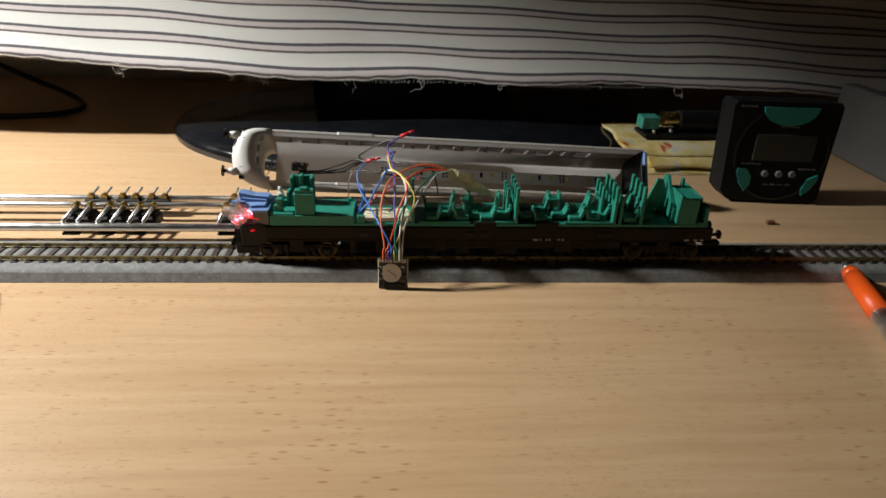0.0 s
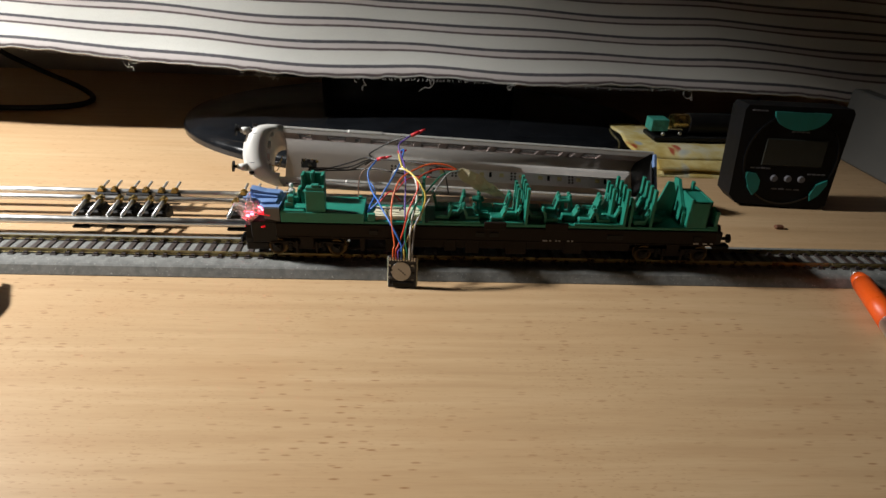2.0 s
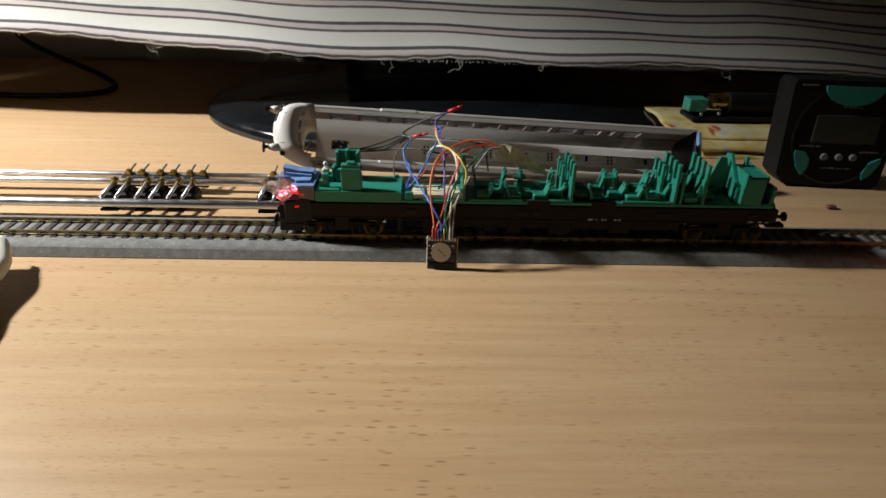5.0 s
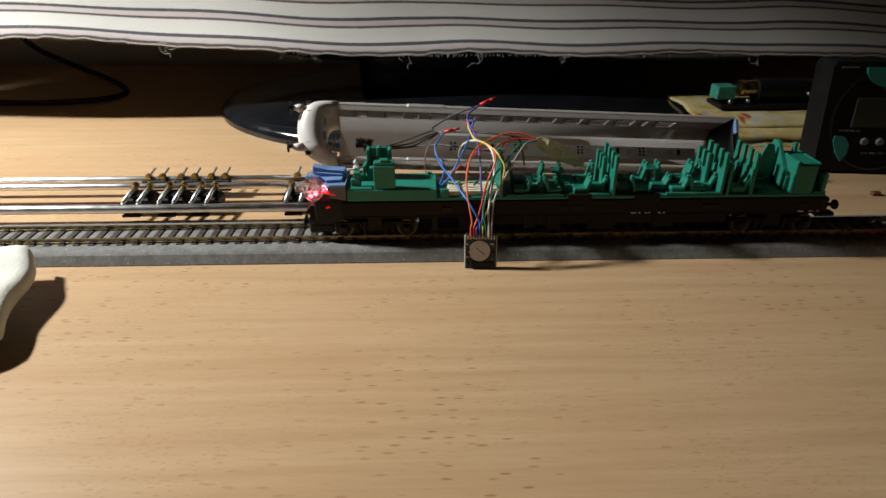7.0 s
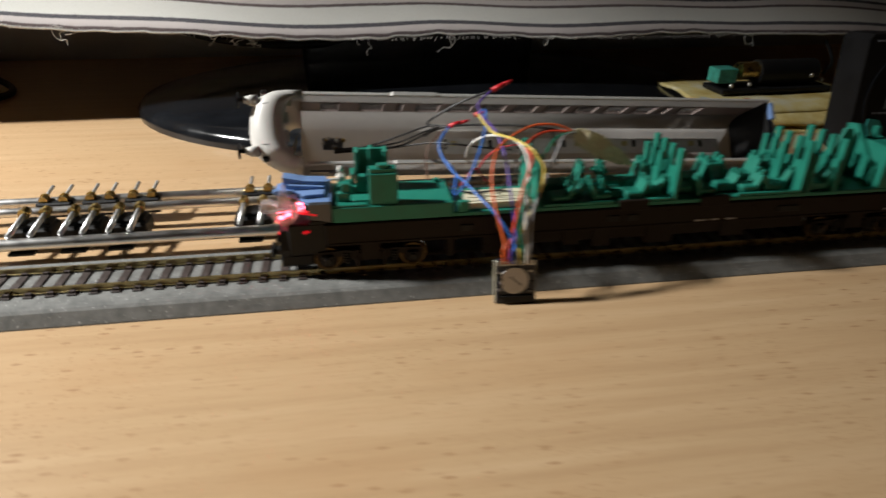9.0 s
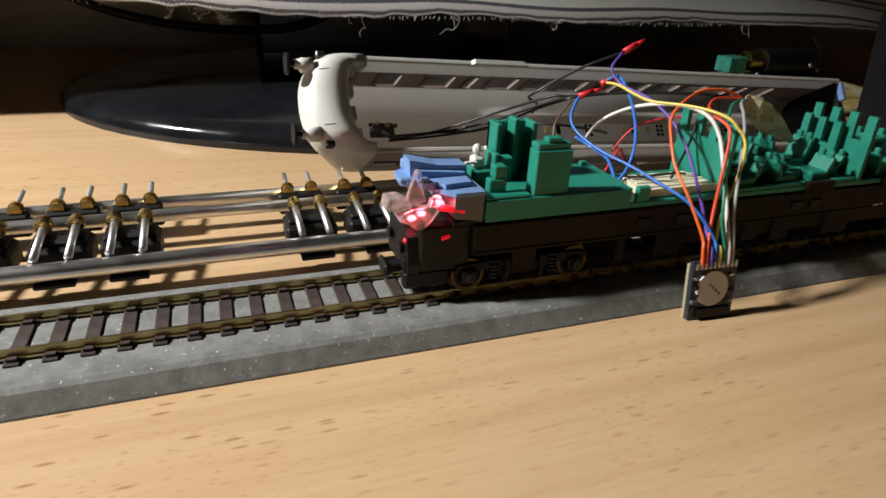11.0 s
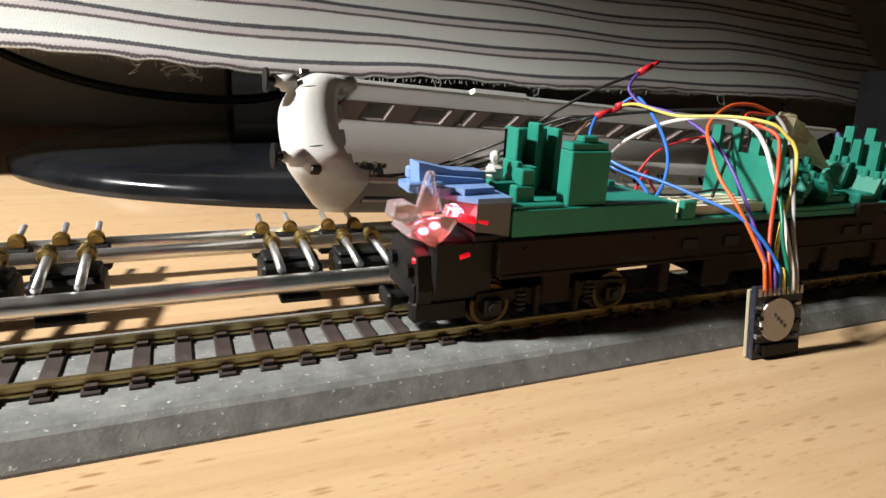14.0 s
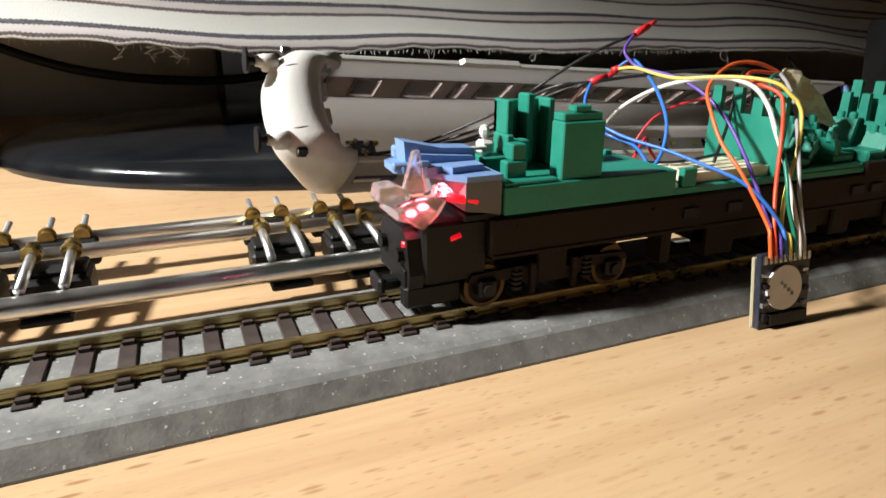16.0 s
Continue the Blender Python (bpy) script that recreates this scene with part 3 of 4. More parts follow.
gpart("luggage_box", [(-0.0500, -0.0010, F, K, G0, GT), (-0.0498, -0.0360, F + 0.0004, F + 0.0050, GT, 0.0422), (-0.0060, -0.0035, K - 0.0030, K - 0.0010, GT, 0.0428)])
gpart("console", [(-0.0478, -0.0425, F + 0.0040, F + 0.0075, GT, 0.0462), (-0.0462, -0.0425, F + 0.0045, F + 0.0085, 0.0462, 0.0502)])
gpart("front_tower", [(-0.0350, -0.0235, F + 0.0010, F + 0.0065, GT, 0.0552), (-0.0347, -0.0240, F + 0.0018, F + 0.0065, 0.0552, 0.0572), (-0.0315, -0.0270, F + 0.0022, F + 0.0055, 0.0572, 0.0588)])
gpart("rear_tower", [(-0.0400, -0.0382, K - 0.0075, K, GT, 0.0588), (-0.0280, -0.0262, K - 0.0075, K, GT, 0.0588), (-0.0400, -0.0262, K - 0.0020, K, GT, 0.0584), (-0.0342, -0.0322, K - 0.0075, K - 0.0020, GT, 0.0602), (-0.0400, -0.0355, K - 0.0115, K - 0.0075, GT, 0.0490)])
gpart("driver_seat", [(-0.0480, -0.0410, K - 0.0120, K - 0.0040, GT, 0.0452), (-0.0420, -0.0402, K - 0.0120, K - 0.0040, 0.0452, 0.0505)])
gpart("floor_tray", [(-0.0010, 0.2155, F, K, G0, 0.0362), (0.0012, 0.0058, F, F + 0.0022, 0.0362, 0.0412), (0.0375, 0.0690, F, F + 0.0016, 0.0362, 0.0376), (0.0840, 0.0950, F, F + 0.0016, 0.0362, 0.0376), (0.1260, 0.1560, F, F + 0.0016, 0.0362, 0.0376)])
bm = B(); prism(bm, [(0.0040, F + 0.0022), (0.0335, F + 0.0022), (0.0310, K - 0.0100), (0.0060, K - 0.0100)], "z", 0.0364, 0.0392)
for k in range(3):
    box(bm, 0.0050 + 0.001 * k, 0.0325, F + 0.0040 + 0.004 * k, F + 0.0052 + 0.004 * k, 0.0392, 0.0396)
part("ballast_plate", bm, PAPERW, inside, "cream plate with folded ridges")


def comb_wall(x, top, prongs=4, base=0.0500, y0=F, y1=K):
    """A cross wall whose top runs out into upright prongs."""
    n = prongs
    pts = [(y0, 0.0360), (y0, base)]
    w = (y1 - y0) / (2 * n - 1)
    for k in range(n):
        a = y0 + 2 * k * w
        pts += [(a, base), (a + 0.0003, top), (a + w - 0.0003, top), (a + w, base)] if k else [(a + 0.0003, top), (a + w, top), (a + w, base)]
    pts += [(y1, 0.0360)]
    bm = B()
    prism(bm, pts, "x", x - 0.0008, x + 0.0008)
    return part("cross_wall", bm, GREEN, inside)


def seat(x, y, d, h=0.0478, w=0.0088):
    """A pair of seats: cushion, raised back leaning the way d and two head rests."""
    bm = B()
    box(bm, x - 0.0042, x + 0.0042, y, y + w, 0.0362, 0.0402, 0.0006)
    prism(bm, [(x + d * 0.0026, 0.0400), (x + d * 0.0042, 0.0400), (x + d * 0.0058, h), (x + d * 0.0044, h)], "y", y, y + w)
    for k in (0.12, 0.62):
        box(bm, x + d * 0.0051 - 0.0009, x + d * 0.0051 + 0.0009, y + w * k, y + w * (k + 0.27), h - 0.0012, h + 0.0022, 0.0004)
    return part("seat", bm, GREEN, inside)


for x, top in ((0.0345, 0.0600), (0.0965, 0.0600), (0.1565, 0.0610), (0.1730, 0.0610)):
    comb_wall(x, top, 4, 0.0505 if x > 0.05 else 0.0525)
comb_wall(0.0925, 0.0560, 3, 0.0470, F + 0.010, K)
comb_wall(0.1510, 0.0575, 3, 0.0480, F + 0.010, K)
comb_wall(0.1600, 0.0545, 2, 0.0480, F, F + 0.006)
for x, d in ((0.0460, -1), (0.0545, 1), (0.0740, -1), (0.0830, 1), (0.1040, -1), (0.1140, 1), (0.1310, -1), (0.1400, 1), (0.1460, 1), (0.1660, 1), (0.1840, -1)):
    seat(x, K - 0.0105, d)
for x, d, hh in ((0.0525, 1, 0.0425), (0.0705, -1, 0.0435), (0.0885, 1, 0.0440), (0.1035, -1, 0.0430), (0.1240, 1, 0.0440), (0.1495, 1, 0.0450), (0.1780, -1, 0.0440)):
    seat(x, F + 0.0060, d, hh, 0.0070)
for x, d in ((0.0460, 1), (0.0640, -1), (0.0790, 1), (0.1120, -1), (0.1330, 1), (0.1440, -1), (0.1670, 1)):
    seat(x, F + 0.0020, d, 0.0450, 0.0080)
gpart("table", [(0.0650, 0.0720, K - 0.010, K - 0.003, 0.0440, 0.0455), (0.0678, 0.0692, K - 0.008, K - 0.005, 0.0362, 0.0440)])
gpart("table", [(0.1175, 0.1255, K - 0.012, K - 0.004, 0.0455, 0.0472), (0.1205, 0.1225, K - 0.010, K - 0.006, 0.0362, 0.0455)])
bm = B(); prism(bm, [(0.1790, 0.0362), (0.1928, 0.0362), (0.1928, 0.0520), (0.1900, 0.0600), (0.1865, 0.0605)], "y", K - 0.008, K - 0.0062)
part("slanted_panel", bm, GREEN, inside)
bm = B(); prism(bm, [(F + 0.004, 0.0362), (K, 0.0362), (K, 0.0610), (K - 0.006, 0.0620), (F + 0.010, 0.0500), (F + 0.004, 0.0450)], "x", 0.1930, 0.1948)
part("slanted_panel", bm, GREEN, inside)
gpart("end_cabin", [(0.1952, 0.1967, F, K, 0.0362, 0.0560), (0.1967, 0.2085, F, F + 0.0015, 0.0362, 0.0545), (0.2070, 0.2085, F, K, 0.0362, 0.0550), (0.1967, 0.2070, F, K - 0.004, 0.0530, 0.0548), (0.2015, 0.2033, K - 0.009, K - 0.006, 0.0548, 0.0610), (0.2125, 0.2145, F, F + 0.009, 0.0362, 0.0480), (0.2085, 0.2155, F, K, 0.0362, 0.0375)])

# driver figure, one plain mesh
bm = B()
box(bm, -0.0560, -0.0520, K - 0.0125, K - 0.0085, 0.0462, 0.0500, 0.0008)
ball(bm, (-0.0542, K - 0.0105, 0.0520), 0.0015, 8, (1, 1, 1.25))
box(bm, -0.0590, -0.0545, K - 0.0130, K - 0.0120, 0.0478, 0.0488, 0.0003)
solid("driver_doll", bm, W_WHITE, "tiny plain white seated plastic figure on the driver's seat", "model figure", m=pose(0.0115, 0.0030, -0.0008))

# ---- the coach body, lying on its side with the open underside towards the eye ----
SHELL = pose(-0.0885, 0.4658, 0.0531, 56, 3.5, 3.7)
body = thing("coach_shell", "light grey model coach body lying on its side, open underneath", "coach body", SHELL)
HW, DP, LEN = 0.0196, 0.0415, 0.317


def section(x, w, d, lift=0.0, n=7):
    """A U of half-width w and depth d at x."""
    pts = [Vector((x, -w, lift)), Vector((x, -w, -d * 0.62))]
    for k in range(1, n):
        a = math.pi / 2 * k / n
        pts.append(Vector((x, -w + w * 0.55 * (1 - math.cos(a)), -d * 0.62 - d * 0.38 * math.sin(a))))
    half = pts + [Vector((x, 0, -d))]
    return half + [Vector((x, -p.y, p.z)) for p in reversed(pts)]


bm = B()
o = skin(bm, [section(0.026, HW, DP)[:-1], section(LEN, HW, DP)[:-1]])
shell_wall = part("body_wall", bm, INNER, body, "grey plastic body wall", True)
wt = shell_wall.modifiers.new("thickness", "SOLIDIFY")
wt.thickness, wt.offset = 0.0012, -1.0
# white cab nose: a bumper band round the open underside, raked front, open windscreen
def bow(x0, x1, w, z, n=22, e=0.62):
    """A rounded bow from side to side: front at x0, ends at x1."""
    out = []
    for k in range(n + 1):
        a = math.pi * (k / n - 0.5)
        sy, cx = math.sin(a), math.cos(a)
        out.append(Vector((x1 - (x1 - x0) * max(0.0, cx) ** e, w * math.copysign(abs(sy) ** 0.80, sy), z * min(1.0, 1.5 * max(0.0, cx)) + 0.0004 if z > 0 else z)))
    return out


bm = B()
rings = [(0.0172, 0.0268, 0.80, -0.0010), (0.0168, 0.0272, 0.83, 0.0040), (0.0150, 0.0270, 0.86, 0.0062), (0.0095, 0.0268, 0.92, 0.0072), (0.0035, 0.0266, 0.985, 0.0052), (0.0006, 0.0265, 1.025, 0.0010), (0.0000, 0.0265, 1.035, -0.0050), (0.0022, 0.0265, 1.035, -0.0120), (0.0070, 0.0265, 1.030, -0.0200), (0.0118, 0.0265, 0.985, -0.0285), (0.0150, 0.0265, 0.86, -0.0355), (0.0165, 0.0265, 0.66, -0.0405)]
skin(bm, [bow(a, b, HW * w, z) for a, b, w, z in rings])
nose = part("cab_nose", bm, WHITEP, body, "white rounded cab nose", True)
thick = nose.modifiers.new("thickness", "SOLIDIFY")
thick.thickness, thick.offset = 0.0010, 0.0
for y0, y1 in ((0.55, 0.80), (0.10, 0.38), (-0.38, -0.10), (-0.80, -0.55)):
    bm = B(); box(bm, 0.0160 + 0.0035 * abs(y0 + y1) / 2, 0.0190 + 0.0035 * abs(y0 + y1) / 2, HW * y0, HW * y1, -0.0005, 0.0030, 0.0003)
    part("lip_tooth", bm, WHITEP, body, "toothed inner lip of the nose")
for s in (-1, 1):
    bm = B(); tube(bm, glide([(0.0026, s * HW * 0.55, 0.0016), (0.0053, s * HW * 0.55, 0.0057), (0.0108, s * HW * 0.55, 0.0077), (0.0159, s * HW * 0.55, 0.0067)], 4), 0.00020, 6)
    part("panel_line", bm, GREYP, body)
for y, z, ln in ((-0.0085, -0.0235, 0.012), (-0.0035, -0.0260, 0.010)):
    bm = B(); tube(bm, glide([(0.0150, y, z), (0.0205, y + 0.002, z - 0.008), (0.0235, y + ln, z - 0.009)], 4), 0.0003, 6)
    part("hand_rail", bm, BRASS, body, "thin bent wire in the windscreen opening", True)
for s in (-1, 1):
    bm = B()
    y, z = s * HW * 0.69, 0.0040
    cyl(bm, (0.004, y, z), (-0.0046, y, z), 0.0011, seg=12)
    cyl(bm, (-0.0046, y, z), (-0.0055, y, z), 0.0040, 0.0040, 22)
    part("buffer", bm, BLACKP, body, "black round buffer")
    bm = B(); cyl(bm, (0.0045, y, z), (-0.0022, y, z), 0.0028, 0.0018, 14); box(bm, -0.0002, 0.0050, y - 0.0024, y + 0.0024, z - 0.0030, z + 0.0012, 0.0006)
    part("buffer_socket", bm, WHITEP, body, "white buffer socket", True)
    bm = B(); box(bm, 0.0062, 0.0096, s * HW * 0.90 - 0.0012, s * HW * 0.90 + 0.0012, 0.0020, 0.0052, 0.0004)
    part("head_lamp", bm, DARKGLASS, body, "dark lamp recess")
bm = B(); box(bm, 0.030, 0.040, -HW - 0.0008, -HW + 0.0004, -0.0175, -0.0150, 0.0002)
part("destination_plate", bm, WHITEP, body, "pale rectangular plate")
# rims, brighter where the paint shows
for s in (-1, 1):
    bm = B()
    box(bm, 0.027, LEN, s * (HW - 0.0006) - 0.0009, s * (HW - 0.0006) + 0.0009, -0.0012, 0.0005, 0.0003)
    part("rim", bm, WHITEP, body, "light painted lower edge")
bm = B(); prism(bm, [(0.074, 0.0), (0.0755, 0.0022), (0.100, 0.0022), (0.1005, 0.0)], "y", HW - 0.0016, HW + 0.0003)
part("rim_tab", bm, WHITEP, body)
bm = B(); prism(bm, [(0.074, 0.0), (0.0755, 0.0018), (0.100, 0.0018), (0.1005, 0.0)], "y", -HW - 0.0003, -HW + 0.0016)
part("rim_tab", bm, WHITEP, body)
# far wall: strips and piers round the window openings, panes set in them
WZ0, WZ1 = -DP * 0.62, -0.0115


def wallbox(name, x0, x1, z0, z1, mat, label=""):
    bm = B(); box(bm, x0, x1, HW - 0.0012, HW, z0, z1, 0.0)
    return part(name, bm, mat, body, label)


wallbox("sill_strip", 0.026, LEN, WZ1, 0.0, INNER)
wallbox("top_strip", 0.026, LEN, WZ0 - 0.0006, WZ0 + 0.0012, GLAZE)
spans, x = [], 0.037
for wd, gap in ((0.010, 0.0120), (0.0135, 0.0075), (0.004, 0.0080), (0.0135, 0.0065), (0.0135, 0.0065), (0.0135, 0.0065), (0.0135, 0.0065), (0.0135, 0.0065), (0.0135, 0.0065), (0.0135, 0.0065), (0.0135, 0.0065), (0.004, 0.0080), (0.0135, 0.0065)):
    spans.append((x, x + wd))
    x += wd + gap
left = 0.026
for x0, x1 in spans:
    wallbox("pier", left, x0, WZ0 + 0.0012, WZ1, GLAZE, "smoked brown wall between windows")
    left = x1
    bm = B(); box(bm, x0, x1, HW - 0.0009, HW - 0.0004, WZ0 + 0.0012, WZ1, 0.0)
    w = part("window", bm, WINDOW, body, "clear window pane")
    w.visible_shadow = False
    bm = B()
    for b in ((x0 - 0.0005, x1 + 0.0005, WZ1 - 0.0005, WZ1), (x0 - 0.0005, x1 + 0.0005, WZ0 + 0.0012, WZ0 + 0.0017), (x0 - 0.0005, x0, WZ0 + 0.0012, WZ1), (x1, x1 + 0.0005, WZ0 + 0.0012, WZ1)):
        box(bm, b[0], b[1], HW - 0.0019, HW - 0.0011, b[2], b[3])
    part("window_frame", bm, GLAZE, w)
wallbox("pier", left, LEN, WZ0 + 0.0012, WZ1, GLAZE)
# closed far end with blue gangway
bm = B(); box(bm, LEN - 0.002, LEN + 0.0005, -HW + 0.001, HW - 0.001, -DP + 0.003, -0.002, 0.0004)
part("end_wall", bm, BLACKP, body, "dark end wall")
bm = B()
box(bm, LEN + 0.0005, LEN + 0.004, -HW * 0.70, HW * 0.55, -DP + 0.006, -0.0030, 0.0006)
box(bm, LEN - 0.001, LEN + 0.002, HW * 0.35, HW * 0.90, -0.010, 0.0010, 0.0006)
part("gangway", bm, BLUE, body, "pale blue gangway end")
# roof stripe outside
bm = B(); box(bm, 0.030, 0.046, -HW - 0.0006, -HW + 0.0006, -0.0190, -0.0135, 0.0002)
part("paint_field", bm, NAVY, body, "navy painted field")

# LED tape stuck inside the roof
tape = thing("led_tape", "white adhesive led tape with unlit chips inside the coach body", "led strip", SHELL @ Matrix.Translation((0, 0.0050, 0.0004)))
bm = B(); box(bm, 0.112, 0.306, -0.0088, 0.0010, -DP + 0.0018, -DP + 0.0022, 0.0001)
part("tape_base", bm, STRIP, tape)
for k in range(11):
    x = 0.118 + 0.01667 * k
    bm = B(); box(bm, x - 0.0018, x + 0.0018, -0.0041, -0.0011, -DP + 0.0022, -DP + 0.0037, 0.0003)
    part("led_chip", bm, LEDC, tape, "cream led chip")
    if k % 3 == 1:
        bm = B(); box(bm, x + 0.0062, x + 0.0082, -0.0047, -0.0004, -DP + 0.0022, -DP + 0.0031, 0.0001)
        part("resistor", bm, BLACKP, tape)
    if k % 3 == 0:
        bm = B()
        for dy in (0.0048, 0.0072, 0.0098):
            cyl(bm, (x - 0.0080, dy - 0.0101, -DP + 0.0020), (x - 0.0080, dy - 0.0101, -DP + 0.0026), 0.0009, seg=8)
            cyl(bm, (x - 0.0050, dy - 0.0101, -DP + 0.0020), (x - 0.0050, dy - 0.0101, -DP + 0.0026), 0.0009, seg=8)
        part("solder_pads", bm, BLACKP, tape)
# small contact board with solder blobs
contact = thing("contact_board", "small soldered brass contact board inside the coach body", "contact", SHELL @ Matrix.Translation((0, 0.0070, 0.0006)))
bm = B(); box(bm, 0.038, 0.050, -0.0080, -0.0010, -DP + 0.0016, -DP + 0.0026, 0.0002)
part("board", bm, GREYP, contact)
random.seed(5)
for k in range(9):
    bm = B(); ball(bm, (random.uniform(0.038, 0.051), random.uniform(-0.0075, -0.001), -DP + 0.0034), random.uniform(0.0008, 0.0014), 8)
    part("solder_blob", bm, BRASS if k % 2 else SOLDER, contact, "", True)

# ---- decoder standing on its edge against the track bed ----
DEC = pose(0.0297, 0.3635, 0.0003, -9, 0, -3)
dec = thing("decoder_board", "dark decoder board with round white label standing on its edge", "decoder", DEC)
bm = B(); box(bm, -0.0088, 0.0088, 0.0004, 0.0020, 0.0, 0.0205, 0.0002)
part("board", bm, PCB, dec)
bm = B(); cyl(bm, (-0.0008, 0.0003, 0.0108), (-0.0008, -0.0004, 0.0108), 0.0061, seg=40)
lab = part("label", bm, LABEL, dec, "round white paper label")
# printed marks on the label
bm = B()
for k in range(4):
    box(bm, -0.0026 + 0.0013 * k, -0.0017 + 0.0013 * k, -0.0006, -0.0003, 0.0118, 0.0128, 0, Matrix.Translation((0, 0, -0.0011 * k)))
part("small_mark", bm, GREYP, lab)
for k in range(10):
    x = -0.0076 + 0.00168 * k
    bm = B(); box(bm, x - 0.0005, x + 0.0005, -0.0004, 0.0004, 0.0178, 0.0200, 0.0001)
    part("solder_pad", bm, SOLDER, dec)
random.seed(8)
for k in range(14):
    x, z = random.choice((-0.0078, 0.0068)) + random.uniform(-0.0008, 0.0014), random.uniform(0.0015, 0.0160)
    w, h = random.uniform(0.0005, 0.0010), random.uniform(0.0004, 0.0008)
    bm = B(); box(bm, x - w, x + w, -0.0006, 0.0004, z - h, z + h, 0.0001)
    part("component", bm, random.choice((SOLDER, BLACKP, GREYP)), dec)
bm = B(); box(bm, -0.0060, 0.0075, -0.0008, 0.0004, 0.0008, 0.0040, 0.0003)
part("chip", bm, BLACKP, dec)
bm = B(); box(bm, -0.0094, 0.0094, 0.0021, 0.0031, 0.0, 0.0196, 0.0004)
part("shrink_film", bm, TAPE, dec, "cloudy yellow film")

# ---- wires ----


def wire(name, material, label, pts, r=0.00056, group="loose decoder wires"):
    bm = B()
    tube(bm, glide(pts, 7), r, 7)
    return solid(name, bm, material, label, "wire", group, smooth=True)


def dtop(k):
    """The k-th pin at the top of the decoder."""
    return DEC @ Vector((-0.0076 + 0.00168 * k, 0.0, 0.0186))


def rise(k):
    return DEC @ Vector((-0.0076 + 0.00168 * k, 0.0005, 0.0245))


wire("orange_wire", W_ORANGE, "orange wire arching from the decoder over the chassis", [dtop(1), rise(1), (0.0247, 0.3703, 0.0277), (0.0225, 0.3785, 0.0393), (0.0223, 0.3870, 0.0467), (0.0243, 0.3942, 0.0543), (0.0280, 0.4002, 0.0594), (0.0356, 0.4048, 0.0633), (0.0456, 0.4080, 0.0664), (0.0558, 0.4079, 0.0664), (0.0640, 0.4065, 0.0635)])
wire("red_wire", W_REDOR, "orange-red wire rising from the decoder to the taped joint", [dtop(2), rise(2), (0.0271, 0.3700, 0.0270), (0.0301, 0.3739, 0.0354), (0.0332, 0.3773, 0.0475), (0.0374, 0.3819, 0.0562), (0.0386, 0.3850, 0.0597), (0.0384, 0.3920, 0.0618), (0.0430, 0.4000, 0.0630), (0.0520, 0.4060, 0.0640), (0.0640, 0.4063, 0.0632)])
wire("red_wire", W_RED, "thin dark red wire sloping behind the cross wall", [(0.0470, 0.4120, 0.0560), (0.0380, 0.4180, 0.0540), (0.0300, 0.4230, 0.0490), (0.0240, 0.4250, 0.0400)], 0.0004)
wire("violet_wire", W_VIOLET, "violet wire rising from the decoder to a soldered joint", [dtop(3), rise(3), (0.0310, 0.3748, 0.0260), (0.0313, 0.3808, 0.0348), (0.0307, 0.3865, 0.0434), (0.0307, 0.3943, 0.0518), (0.0304, 0.4035, 0.0581), (0.0294, 0.4160, 0.0625), (0.0269, 0.4289, 0.0645), (0.0255, 0.4337, 0.0675), (0.0258, 0.4360, 0.0705), (0.0325, 0.4404, 0.0746)])
wire("blue_wire", W_BLUE, "blue wire crossing the chassis down to the decoder", [dtop(4), rise(4), (0.0289, 0.3695, 0.0270), (0.0257, 0.3728, 0.0327), (0.0217, 0.3785, 0.0379), (0.0170, 0.3889, 0.0412), (0.0131, 0.3991, 0.0436), (0.0084, 0.4110, 0.0457), (0.0053, 0.4224, 0.0495), (0.0052, 0.4275, 0.0540), (0.0105, 0.4325, 0.0598)])
wire("blue_wire", W_BLUE, "blue wire looping down to the chassis", [(0.0260, 0.4397, 0.0637), (0.0286, 0.4350, 0.0668), (0.0273, 0.4257, 0.0627), (0.0230, 0.4137, 0.0565), (0.0175, 0.4036, 0.0499), (0.0128, 0.3992, 0.0427), (0.0062, 0.3965, 0.0370)])
wire("blue_wire", W_BLUE, "short blue wire curving down to the chassis", [(0.0060, 0.4240, 0.0470), (0.0095, 0.4181, 0.0447), (0.0102, 0.4088, 0.0435), (0.0084, 0.4013, 0.0410), (0.0063, 0.3951, 0.0375)])
wire("yellow_wire", W_YELLOW, "yellow wire curving from the decoder past a cross wall", [dtop(5), rise(5), (0.0303, 0.3701, 0.0258), (0.0350, 0.3746, 0.0350), (0.0401, 0.3773, 0.0432), (0.0431, 0.3800, 0.0530), (0.0428, 0.3818, 0.0572), (0.0418, 0.3831, 0.0588), (0.0395, 0.3863, 0.0620), (0.0364, 0.3931, 0.0633), (0.0331, 0.4012, 0.0632), (0.0285, 0.4119, 0.0622), (0.0270, 0.4196, 0.0628), (0.0255, 0.4300, 0.0645), (0.0262, 0.4392, 0.0636)])
wire("green_wire", W_GREEN, "green wire rising from the decoder to the chassis", [dtop(6), rise(6), (0.0311, 0.3701, 0.0323), (0.0320, 0.3726, 0.0386), (0.0347, 0.3774, 0.0451), (0.0378, 0.3825, 0.0500), (0.0440, 0.3900, 0.0545), (0.0540, 0.4010, 0.0620), (0.0640, 0.4062, 0.0632)])
